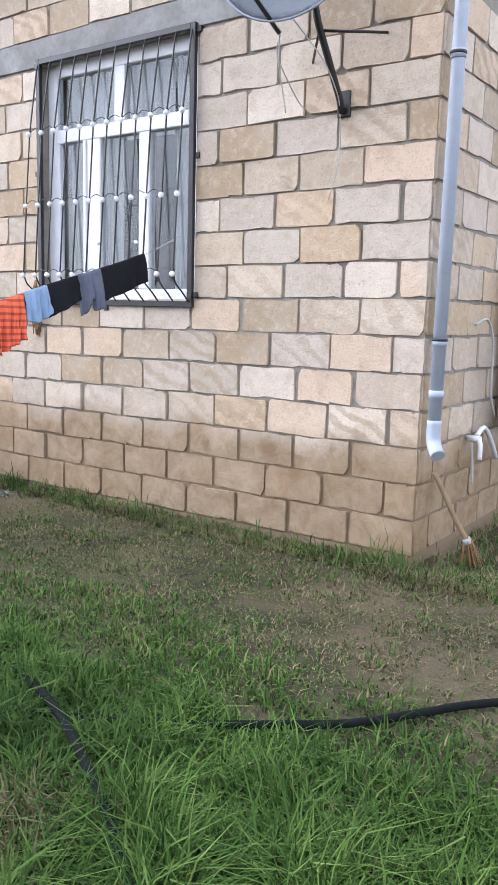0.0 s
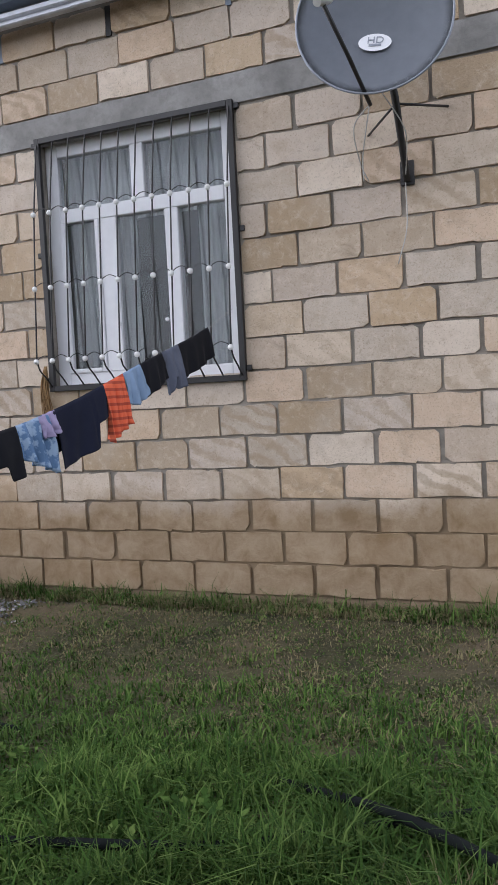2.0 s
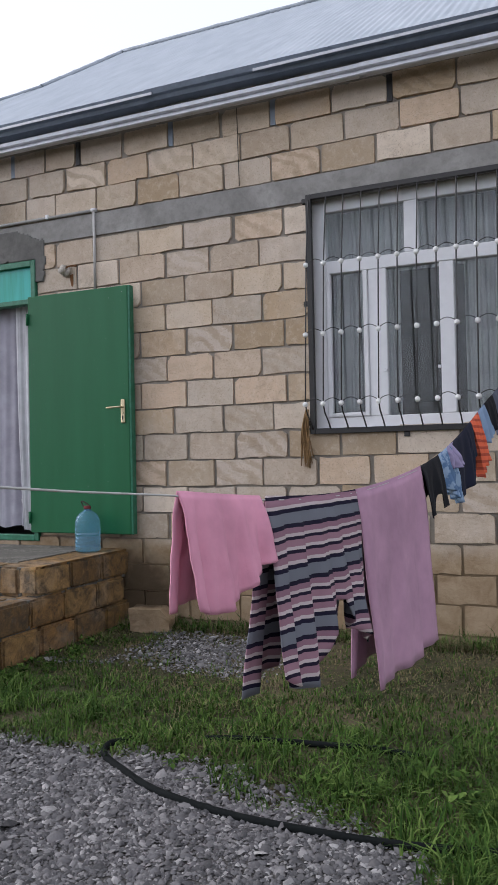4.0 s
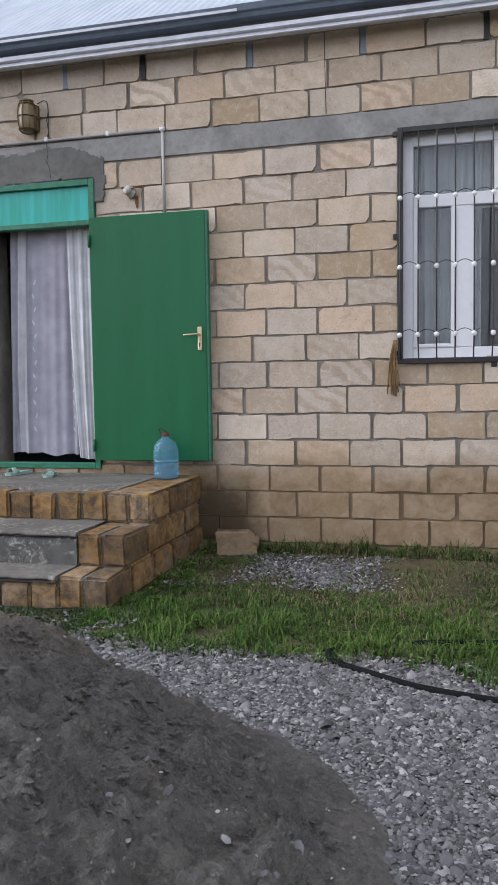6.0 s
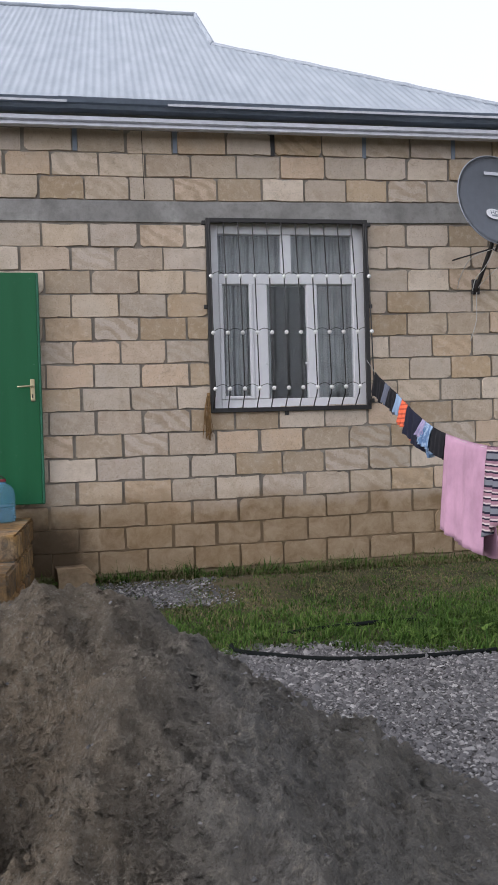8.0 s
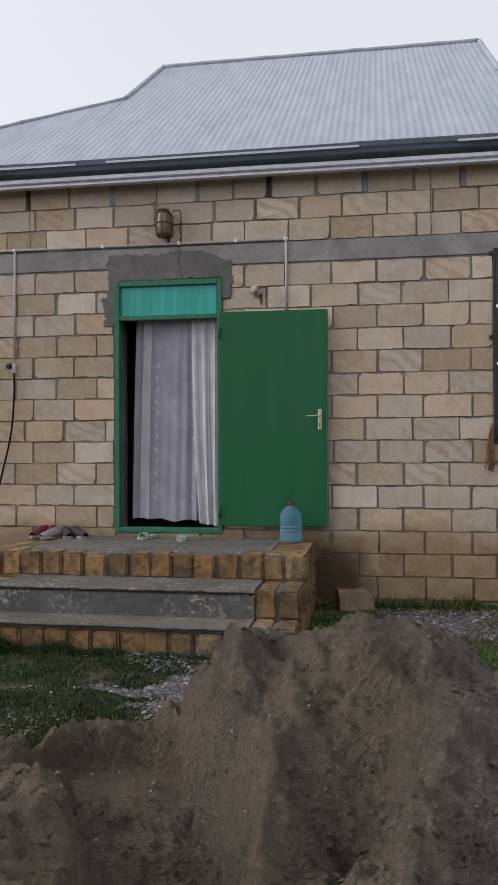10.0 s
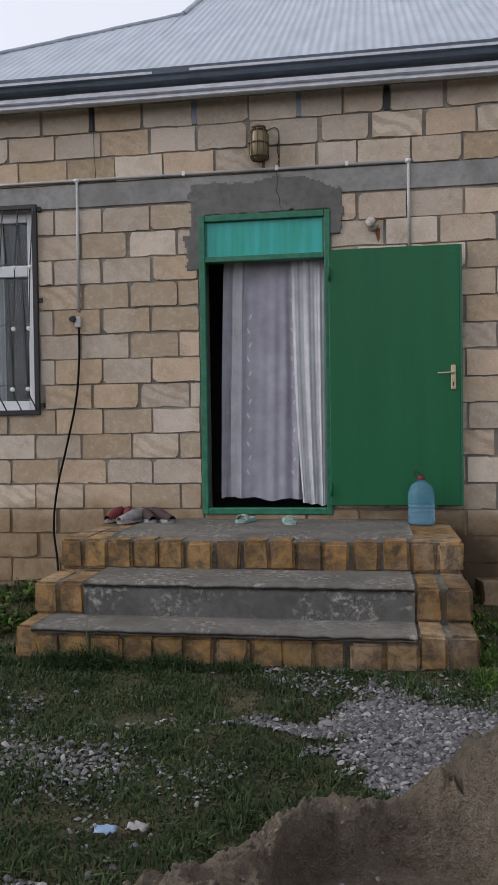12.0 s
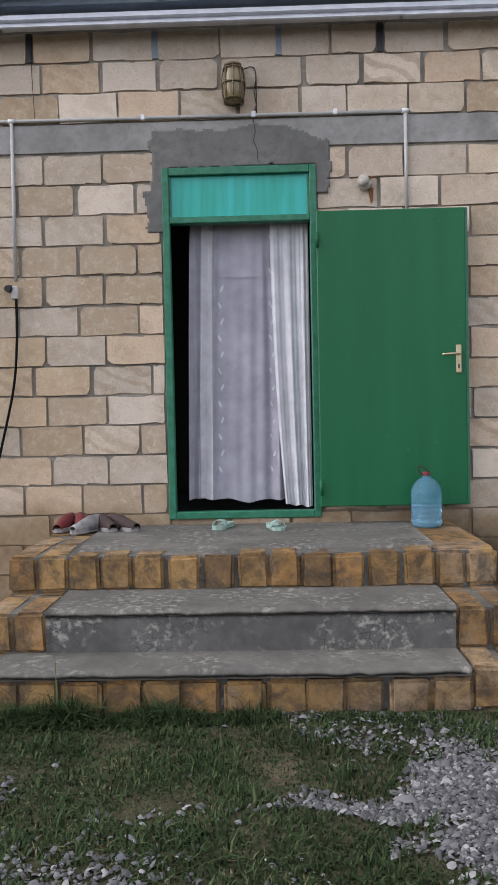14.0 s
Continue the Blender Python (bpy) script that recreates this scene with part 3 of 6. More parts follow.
def stones(name, count, area, size, want, label, seed, material=None):
    """Loose angular stones, strewn where want(x, y) allows."""
    r = np.random.default_rng(seed)
    base = np.array([(1, 0, 0.1), (0.45, 0.85, -0.1), (-0.5, 0.8, 0.15), (-1, 0.05, -0.1), (-0.45, -0.85, 0.1), (0.5, -0.8, 0), (0.35, 0.2, 0.75), (-0.35, -0.1, 0.7)])
    tri = np.array([(0, 1, 6), (1, 2, 6), (2, 7, 6), (2, 3, 7), (3, 4, 7), (4, 5, 7), (5, 6, 7), (5, 0, 6)])
    V, T, made = [], [], 0
    for _ in range(count * 6):
        if made >= count:
            break
        x, y = r.uniform(area[0], area[1]), r.uniform(area[2], area[3])
        p, z = want(x, y)
        if r.random() > p:
            continue
        s = size * r.lognormal(0, 0.35)
        a, c, d = r.uniform(0, 6.28), r.uniform(-0.5, 0.5), r.uniform(-0.5, 0.5)
        v = base * (s * r.uniform(0.7, 1.3), s * r.uniform(0.6, 1.0), s * r.uniform(0.5, 1.0)) * r.uniform(0.8, 1.2, (8, 1))
        ca, sa = math.cos(a), math.sin(a)
        v = np.c_[v[:, 0] * ca - v[:, 1] * sa, v[:, 0] * sa + v[:, 1] * ca, v[:, 2] + c * v[:, 0] + d * v[:, 1]]
        V.append(v + (x, y, z + s * 0.12))
        T.append(tri + 8 * made)
        made += 1
    ob = fast_mesh(name, np.concatenate(V), np.concatenate(T), material or M_PEBBLE)
    return tagged(ob, label, "gravel", kind="stuff")


def on_gravel(x, y):
    g = gravel_here(x, y)
    h = heap_z(x, y)
    return (g if h < ground_z(x, y) + 0.01 else 0.0), ground_z(x, y) + 0.006


stones("gravel", 56000, (-10.3, -3.3, -0.6, 3.95), 0.0092, on_gravel, "loose grey crushed stones lying on the yard", 3)

# ---------------------------------------------------------------- sand heap
hx, hy = np.arange(-8.3, -4.3, 0.0125), np.arange(-2.3, 1.6, 0.0125)
hv = [(x, y, max(heap_z(x, y), ground_z(x, y) - 0.03)) for x in hx for y in hy]
m = len(hy)
hi = [(i * m + j, (i + 1) * m + j, (i + 1) * m + j + 1, i * m + j + 1) for i in range(len(hx) - 1) for j in range(m - 1)]
heap = fast_mesh("heap_of_sand", hv, hi, M_SAND, smooth=True)
tagged(heap, "big heap of damp grey-brown building sand with a dug hollow", "sand heap")


def on_heap(x, y):
    h = heap_z(x, y)
    hollow = lump(x, y, -6.8, -0.36, 0.10, 0.10) + 0.5 * lump(x, y, -5.0, -0.5, 0.4, 0.5)
    return (min(1.0, 0.09 + 0.5 * hollow + 0.25 * max(0, 0.3 - h)) if h > ground_z(x, y) + 0.012 else 0.0), h


stones("heap_clods", 16000, (-8.0, -4.6, -1.9, 1.3), 0.0075, lambda x, y: ((0.35 + noise.noise((x * 3, y * 3, 5))) * (heap_z(x, y) > 0.04), heap_z(x, y) - 0.002), "crumbled clods of damp sand on the heap", 6, M_SAND)
stones("heap_grit", 2600, (-8.2, -4.4, -1.9, 1.7), 0.0065, on_heap, "small pale stones scattered over the sand", 5)


# ---------------------------------------------------------------- walls
def slab(name, x0, x1, z0, z1, y0, y1, holes, material):
    """An upright wall along x with openings cut right through it."""
    cx = sorted({x0, x1, *[h[0] for h in holes], *[h[1] for h in holes]})
    cz = sorted({z0, z1, *[h[2] for h in holes], *[h[3] for h in holes]})
    solid = {(i, j): not any(h[0] < (cx[i] + cx[i + 1]) / 2 < h[1] and h[2] < (cz[j] + cz[j + 1]) / 2 < h[3] for h in holes) for i in range(len(cx) - 1) for j in range(len(cz) - 1)}
    bm = bmesh.new()

    def quad(*p):
        bm.faces.new([bm.verts.new(q) for q in p])

    for (i, j), s in solid.items():
        if not s:
            continue
        a, b, c, d = cx[i], cx[i + 1], cz[j], cz[j + 1]
        quad((a, y0, c), (b, y0, c), (b, y0, d), (a, y0, d))
        quad((b, y1, c), (a, y1, c), (a, y1, d), (b, y1, d))
        if not solid.get((i - 1, j)):
            quad((a, y1, c), (a, y0, c), (a, y0, d), (a, y1, d))
        if not solid.get((i + 1, j)):
            quad((b, y0, c), (b, y1, c), (b, y1, d), (b, y0, d))
        if not solid.get((i, j - 1)):
            quad((a, y1, c), (b, y1, c), (b, y0, c), (a, y0, c))
        if not solid.get((i, j + 1)):
            quad((a, y0, d), (b, y0, d), (b, y1, d), (a, y1, d))
    bmesh.ops.remove_doubles(bm, verts=bm.verts[:], dist=0.0005)
    return link(name, bm, material)


wall_south = slab("wall_south", XW + 0.01, XE - 0.01, -0.3, WALL_TOP + 0.05, YW + 0.014, YW + 0.38, HOLES, M_MORTAR)
tagged(wall_south, "sawn limestone block house front with grey mortar joints", "wall", kind="structure")
bm = boxed(XE - 0.38, XE - 0.006, YW + 0.38, YB, -0.3, WALL_TOP + 0.05)
wall_east = link("wall_east", bm, M_MORTAR)
tagged(wall_east, "sawn limestone block side wall with damp stained foot", "wall", kind="structure")
bm = boxed(XW, XW + 0.37, YW + 0.38, YB, -0.3, WALL_TOP + 0.05)
tagged(link("wall_west", bm, M_MORTAR), "plain limestone end wall of the house", "wall", kind="structure")
bm = boxed(XW + 0.37, XE - 0.38, YB - 0.37, YB, -0.3, WALL_TOP + 0.05)
tagged(link("wall_north", bm, M_MORTAR), "plain limestone back wall of the house", "wall", kind="structure")
# room surfaces coloured dark in place of the shade indoors
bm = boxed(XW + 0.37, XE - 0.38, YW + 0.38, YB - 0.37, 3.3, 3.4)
tagged(link("ceiling", bm, M_DARK_SHADE), "plain ceiling inside the house, coloured dark as shade", "ceiling", kind="structure")
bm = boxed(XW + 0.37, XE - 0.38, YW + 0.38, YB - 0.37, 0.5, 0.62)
tagged(link("floor", bm, M_DARK_SHADE), "floor inside the house, coloured dark as shade", "floor", kind="structure")
# dark sheet across the doorway view, where only shade lies
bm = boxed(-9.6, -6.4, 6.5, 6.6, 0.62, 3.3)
tagged(link("wall_inner", bm, M_DARK_SHADE), "dark sheet beyond the doorway, its colour standing for shade", "wall", kind="structure")

# cement ring beam above the openings
bm = bmesh.new()
zb0, zb1 = Z0 + 15 * COURSE + 0.01, Z0 + 16 * COURSE
nb = 60
vs = []
for i in range(nb + 1):
    x = XW + (XE - XW) * i / nb
    r = rise(x)
    w = 0.006 * noise.noise((x * 3, 1, 1))
    vs.append([bm.verts.new(p) for p in ((x, YW + 0.03, zb0 + r + w), (x, YW - 0.004, zb0 + r + 0.006 + w), (x, YW - 0.006, zb1 + r - 0.006 + w), (x, YW + 0.03, zb1 + r + w))])
for a, b in zip(vs, vs[1:]):
    for j in range(3):
        bm.faces.new((a[j], b[j], b[j + 1], a[j + 1]))
bm.faces.new(vs[-1])
part("cement_band", bm, M_BAND, wall_south, "rough grey cement ring beam over the openings")

# earth-stained footing under the lowest course
bm = bmesh.new()
vs = []
for i in range(121):
    x = XW + (XE - XW) * i / 120
    w = 0.012 * noise.noise((x * 5, 2, 1)) + 0.006 * noise.noise((x * 17, 2, 5))
    vs.append([bm.verts.new(p) for p in ((x, YW - 0.035 + w, -0.1), (x, YW - 0.025 + w, 0.055 + w + rise(x)), (x, YW + 0.03, 0.085 + rise(x)))])
for a, b in zip(vs, vs[1:]):
    for j in range(2):
        bm.faces.new((a[j], b[j], b[j + 1], a[j + 1])).smooth = True
part("footing", bm, M_PLINTH, wall_south, "earth-stained rough footing")


# ---------------------------------------------------------------- block faces
def block_mesh(name, seed):
    """One sawn block of unit length and height with a ragged, chipped outline; its face looks to -y."""
    r = random.Random(seed)
    pts = []
    for cx, cz in ((-0.5, -0.5), (0.5, -0.5), (0.5, 0.5), (-0.5, 0.5)):
        cut = r.choice((0.012, 0.015, 0.02, 0.03, 0.05, 0.10))
        a = (cx - math.copysign(cut * r.uniform(0.5, 1.0), cx), cz - math.copysign(r.uniform(0.0, 0.025), cz))
        b = (cx - math.copysign(r.uniform(0.0, 0.012), cx), cz - math.copysign(cut * r.uniform(1.0, 2.2), cz))
        along_x = cx * cz < 0
        pts += [a, b] if along_x else [b, a]
        # points between this corner and the next, pulled in here and there
        if not along_x:
            for t in sorted(r.uniform(0.12, 0.88) for _ in range(3)):
                pts.append((cx * (1 - 2 * t), cz - math.copysign(r.choice((0.0, 0.01, 0.02, 0.055)), cz)))
        else:
            pts.append((cx - math.copysign(r.choice((0.0, 0.006, 0.012)), cx), cz * (1 - 2 * r.uniform(0.3, 0.7))))
    n = len(pts)
    tilt = r.uniform(-0.006, 0.006)
    verts = [(x, 0.03, z) for x, z in pts] + [(x * 0.992, -0.003 + tilt * z + r.uniform(-0.001, 0.002), z * 0.985) for x, z in pts]
    faces = [tuple(range(n, 2 * n))] + [(i, (i + 1) % n, n + (i + 1) % n, n + i) for i in range(n)]
    me = bpy.data.meshes.new(name)
    me.from_pydata(verts, [], faces)
    return me


BLOCKS = [block_mesh("block", 100 + s) for s in range(40)]
for me in BLOCKS:
    me.materials.append(M_STONE)


SLITS = (-10.33, -9.47, -8.61, -7.77, -7.09, -6.204, -5.333, -4.452, -3.589, -2.72)


def course_joints(k, x0, x1, rnd):
    """Upright joints of course k: running bond from the east corner, a half block at the corner of every second course."""
    first = -2.38 if k % 2 == 0 else -2.155
    pitch = PITCH
    if k == 16:
        first, pitch = -2.21, 0.3925
    if k == 17:
        first, pitch = -2.37, 0.4035
    if k == 18:
        mids = (-11.2, -10.75, -9.9, -9.04, -8.17, -7.43, -6.649, -5.769, -4.879, -3.991, -3.15, -2.33)
        return [x1] + sorted(SLITS + mids, reverse=True) + [x0]
    out, x = [x1], first
    while x > x0 + 0.15:
        out.append(x + rnd.uniform(-0.012, 0.012))
        if k == 7 and x == first:
            x -= 0.335
        elif k == 16 and -7.5 < x < -7.25:
            x, pitch = -7.64, 0.41
        elif k == 17 and -7.8 < x < -7.55:
            x, pitch = -8.18, 0.405
        elif k == 10 and x == first:
            x -= 0.425
        else:
            x -= pitch
    out.append(x0)
    return out


def pieces_of(k, x0, x1, rnd):
    """Stretches (left, right) of the blocks in course k, cut back where an opening is."""
    z0, z1 = Z0 + k * COURSE, Z0 + (k + 1) * COURSE
    js = course_joints(k, x0, x1, rnd)
    spans = [(b, a) for a, b in zip(js, js[1:])]
    for h in HOLES:
        if z1 - 0.06 > h[2] and z0 + 0.06 < h[3]:
            cut = []
            for a, b in spans:
                if b <= h[0] or a >= h[1]:
                    cut.append((a, b))
                else:
                    if h[0] - a > 0.05:
                        cut.append((a, h[0] - 0.008))
                    if b - h[1] > 0.05:
                        cut.append((h[1] + 0.008, b))
            spans = cut
    return spans


def lay_blocks():
    rnd = random.Random(4)
    far_v, far_f = [], []
    for k in list(range(15)) + [16, 17, 18]:
        z = Z0 + (k + 0.5) * COURSE
        for a, b in pieces_of(k, XW, XE, rnd):
            gap = rnd.choice((0.006, 0.010, 0.014, 0.018, 0.028))
            if k == 18:
                a, b = a + 0.014 * (a in SLITS), b - 0.014 * (b in SLITS)
            x, w = (a + b) / 2, b - a - gap
            if w < 0.03:
                continue
            me = rnd.choice(BLOCKS)
            push = rnd.uniform(-0.007, 0.006)
            sh = rnd.uniform(0.955, 1.0) * COURSE
            if x > -9.15:
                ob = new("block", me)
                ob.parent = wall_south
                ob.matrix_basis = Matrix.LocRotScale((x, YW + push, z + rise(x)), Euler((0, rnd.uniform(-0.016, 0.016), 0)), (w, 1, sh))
            else:
                o = len(far_v)
                far_v += [(x + v.co.x * w, YW + push + v.co.y, z + v.co.z * sh) for v in me.vertices]
                far_f += [[o + i for i in p.vertices] for p in me.polygons]
    me = bpy.data.meshes.new("far_blocks")
    me.from_pydata(far_v, [], far_f)
    me.materials.append(M_STONE_FAR)
    ob = new("far_blocks", me)
    ob.parent = wall_south
    tagged(ob, "sawn limestone blocks of the west end", kind="stuff")
    # the side wall round the corner
    for k in list(range(15)) + [16, 17, 18]:
        z = Z0 + (k + 0.5) * COURSE
        y = YW + 0.01
        first = True
        while y < 7.6:
            w = (0.19 if k % 2 == 0 else 0.395) if first else PITCH - 0.013
            first = False
            ob = new("block", rnd.choice(BLOCKS))
            ob.parent = wall_east
            ob.matrix_basis = Matrix.LocRotScale((XE + rnd.uniform(-0.004, 0.004), y + w / 2, z + rise(XE)), Euler((0, 0, radians(90))), (w, 1, 0.95 * COURSE))
            y += w + 0.014


# the joined blocks vary by island instead of by object
def island_copy(src, name):
    m = src.copy()
    m.name = name
    t = m.node_tree
    geo = t.nodes.new("ShaderNodeNewGeometry")
    for l in list(t.links):
        if l.from_node.bl_idname == "ShaderNodeObjectInfo":
            t.links.new(geo.outputs["Random Per Island"], l.to_socket)
    return m


M_STONE_FAR = island_copy(M_STONE, "sawn_limestone_joined")


# ---------------------------------------------------------------- roof
EY, EZ, RY, RZ = 3.93, 4.176, 8.1, 7.1     # eave and ridge
SL = (RZ - EZ) / (RY - EY)
XL, XR = -12.2, -1.8                        # eave corners
GL, GR, GY = -9.2, -4.68, 6.3               # gablet: where its ends stand, and how far down they reach


def hip_y(x):
    if GL <= x <= GR:
        return RY
    if x > GR:
        return EY + (GY - EY) * (XL and (XR - x) / (XR - GR))
    return EY + (GY - EY) * (x - XL) / (GL - XL)


roof = thing("roof", "grey corrugated zinc hip roof with a raised gablet", "roof", at=(-6.95, 8.1, WALL_TOP))
roof["kind"] = "structure"
del roof["category"]
bm = bmesh.new()
step = 0.012
cols = []
xs = [XL + i * step for i in range(int((XR - XL) / step) + 1)]
xs = sorted(xs + [GL - 0.001, GR + 0.001])
for x in xs:
    top = hip_y(x)
    corr = 0.0042 * math.cos(2 * math.pi * x / 0.072)
    ys = [EY]
    for lap in (5.28, 6.83):
        if lap < top - 0.05:
            ys += [lap, lap + 0.012]
    ys.append(top)
    col = []
    for i, y in enumerate(ys):
        up = 0.004 * (i % 2 if len(ys) > 2 else 0) - 0.004 * (i // 2)
        col.append(bm.verts.new((x, y, EZ + (y - EY) * SL + corr + up)))
    cols.append(col)
for a, b in zip(cols, cols[1:]):
    n = min(len(a), len(b))
    for j in range(n - 1):
        if j == n - 2:
            bm.faces.new((a[j], b[j], b[-1], a[-1])).smooth = True
        else:
            bm.faces.new((a[j], b[j], b[j + 1], a[j + 1])).smooth = True
part("front_slope", local(bm, roof), M_ZINC, roof, "corrugated zinc sheets facing the yard")
# end slopes, back slope and the two small gable walls
bm = bmesh.new()
yb = 2 * RY - EY
gz = EZ + (GY - EY) * SL
for p in (((XR, EY, EZ), (XR, yb, EZ), (GR, 2 * RY - GY, gz), (GR, GY, gz)), ((XL, yb, EZ), (XL, EY, EZ), (GL, GY, gz), (GL, 2 * RY - GY, gz)),
          ((XR, yb, EZ), (XL, yb, EZ), (GL, 2 * RY - GY, gz), (GR, 2 * RY - GY, gz)), ((GR, 2 * RY - GY, gz), (GL, 2 * RY - GY, gz), (GL, RY, RZ), (GR, RY, RZ))):
    bm.faces.new([bm.verts.new(Vector(q) - Vector((0, 0, 0.012))) for q in p])
part("back_slope", local(bm, roof), M_ZINC, roof)
for gx_ in (GL + 0.03, GR - 0.03):
    bm = bmesh.new()
    bm.faces.new([bm.verts.new(q) for q in ((gx_, GY, gz - 0.03), (gx_, 2 * RY - GY, gz - 0.03), (gx_, RY, RZ - 0.03))])
    bmesh.ops.solidify(bm, geom=bm.faces[:], thickness=0.03)
    part("gable_wall", local(bm, roof), M_GUTTER, roof)


def cap(a, b, r=0.035):
    bm = bmesh.new()
    a, b = Vector(a), Vector(b)
    n = 24
    tube(bm, [a + (b - a) * i / n + Vector((0, 0, 0.012 * noise.noise((i * 0.7, 3, 1)))) for i in range(n + 1)], r, 6)
    for v in bm.verts:
        v.co.z += 0.006
    return bm


part("ridge_cap", local(cap((GL, RY, RZ), (GR, RY, RZ)), roof), M_ZINC, roof)
part("hip_cap", local(cap((GR, GY, gz), (XR, EY, EZ), 0.024), roof), M_ZINC, roof)
part("hip_cap", local(cap((GL, GY, gz), (XL, EY, EZ), 0.024), roof), M_ZINC, roof)
part("verge_cap", local(cap((GR, RY, RZ), (GR, GY, gz), 0.03), roof), M_ZINC, roof)
part("verge_cap", local(cap((GL, RY, RZ), (GL, GY, gz), 0.03), roof), M_ZINC, roof)

# gutter: pressed metal lengths that lap over each other
for i, (a, b) in enumerate(((XL, -9.4), (-9.42, -6.3), (-6.32, -3.3), (-3.32, XR))):
    dy, dz = 0.004 * (i % 2), -0.006 * (i % 2)
    bm = bmesh.new()
    prof = [(EY - 0.055 - dy, EZ + 0.0 + dz), (EY - 0.05 - dy, EZ - 0.045 + dz), (EY - 0.03 - dy, EZ - 0.055 + dz), (EY - 0.025 - dy, EZ - 0.088 + dz), (EY + 0.06, EZ - 0.095 + dz), (EY + 0.075, EZ - 0.02 + dz)]
    ring = []
    for x in (a, b):
        ring.append([bm.verts.new((x, y, z + 0.012 * noise.noise((x, 1, 9)))) for y, z in prof])
    for j in range(len(prof) - 1):
        bm.faces.new((ring[0][j], ring[1][j], ring[1][j + 1], ring[0][j + 1]))
    bmesh.ops.solidify(bm, geom=bm.faces[:], thickness=0.004)
    part("gutter", local(bm, roof), M_GUTTER, roof, "dark blue-grey metal gutter")
for a, b, z in ((-11.0, -8.9, EZ - 0.055), (-8.6, -6.25, EZ - 0.05), (-5.4, -2.2, EZ - 0.055)):
    part("gutter_flashing", local(boxed(a, b, EY - 0.064, EY - 0.058, z, z + 0.02), roof), M_TRIM, roof, "pale metal flashing strip")
# unseen soffit, pale so that it bounces light onto the top course
part("soffit", local(boxed(XL + 0.1, XR - 0.1, EY + 0.08, YW + 0.02, WALL_TOP + 0.105, WALL_TOP + 0.12), roof), M_ZINC, roof, "hidden zinc eave board, kept pale to bounce light on the wall head")
part("side_soffit", local(boxed(XE - 0.02, XR - 0.02, YW + 0.05, YB, WALL_TOP + 0.09, WALL_TOP + 0.14), roof), M_GUTTER, roof)
for i, (a, b) in enumerate(((XW - 0.05, -9.6), (-9.58, -7.0), (-6.98, -4.6), (-4.58, XE + 0.05))):
    d = 0.004 * (i % 2)
    bm = bmesh.new()
    prof = ((-0.175, -0.075), (-0.215 - d, -0.075), (-0.225 - d, -0.067), (-0.205 - d, -0.034), (-0.222 - d, -0.030), (-0.23 - d, -0.022), (-0.20 - d, 0.022), (-0.175, 0.03))
    ends = [[bm.verts.new((x, YW + 0.05 + y, WALL_TOP + 0.027 + z)) for y, z in prof] for x in (a - 0.04 * (i % 2), b + 0.04 * (i % 2))]
    for j in range(len(prof)):
        bm.faces.new((ends[0][j], ends[1][j], ends[1][(j + 1) % len(prof)], ends[0][(j + 1) % len(prof)]))
    bmesh.ops.recalc_face_normals(bm, faces=bm.faces[:])
    part("eave_trim", local(bm, roof), M_TRIM, roof, "pale grey metal trim along the wall head")

# bars in the top course slits: near-black paints their shade, grey a batten end
for i, x in enumerate((-10.33, -9.47, -8.61, -7.77, -7.09, -6.204, -5.333, -4.452, -3.589, -2.72)):
    bm = boxed(x - 0.019, x + 0.019, YW - 0.001, YW + 0.01, Z0 + 18 * COURSE + 0.012, WALL_TOP - 0.002)
    part("slit", bm, M_BLACK if i in (1, 4, 7) else M_GUTTER, wall_south, "dark bar in a slit between blocks, coloured as its shade")

# render patch over the door head, and the crack in it
def patch_here(x, z):
    n = 0.035 * noise.noise((x * 5, z * 5, 4)) + 0.018 * noise.noise((x * 17, z * 17, 2))
    side = min(x + 8.70 - n - 0.05 * (z > 2.9), -7.44 - x + n)
    low = z - (2.62 if x < -8.58 else (2.86 if x > -7.54 else 3.05)) + n * 0.7
    high = 3.30 - z + n - 0.25 * max(0.0, x + 7.75)
    return min(side, low, high) > 0


bm = bmesh.new()
cells, cell = {}, 0.014
cx_, cz_ = np.arange(-8.80, -7.36, cell), np.arange(2.55, 3.38, cell)
grid = {}
for i, x in enumerate(cx_):
    for j, z in enumerate(cz_):
        if patch_here(x + cell / 2, z + cell / 2):
            q = []
            for a, c in ((i, j), (i + 1, j), (i + 1, j + 1), (i, j + 1)):
                if (a, c) not in grid:
                    px, pz = -8.80 + a * cell, 2.55 + c * cell
                    grid[a, c] = bm.verts.new((px, YW - 0.013 + 0.003 * noise.noise((px * 9, pz * 9, 1)), pz))
                q.append(grid[a, c])
            bm.faces.new(q).smooth = True
ext = bmesh.ops.extrude_edge_only(bm, edges=[e for e in bm.edges if e.is_boundary])
for v in ext["geom"]:
    if isinstance(v, bmesh.types.BMVert):
        v.co.y += 0.03
part("render_patch", bm, M_PATCH, wall_south, "darker fresh cement patch round the door head")
bm = bmesh.new()
pts = [(-7.93, 3.62), (-7.945, 3.55), (-7.93, 3.46), (-7.955, 3.37), (-7.94, 3.28), (-7.955, 3.22), (-7.93, 3.16), (-7.925, 3.08)]
tube(bm, [(x, YW - 0.010, z) for x, z in pts], [0.003, 0.004, 0.003, 0.004, 0.005, 0.004, 0.005, 0.003], 5)
part("crack", bm, M_BLACK, wall_south)
bm = rod([(-9.46, YW - 0.006, 3.98), (-9.45, YW - 0.006, 3.6), (-9.44, YW - 0.006, 3.38)], 0.002, 5)
part("crack", bm, M_BLACK, wall_south)
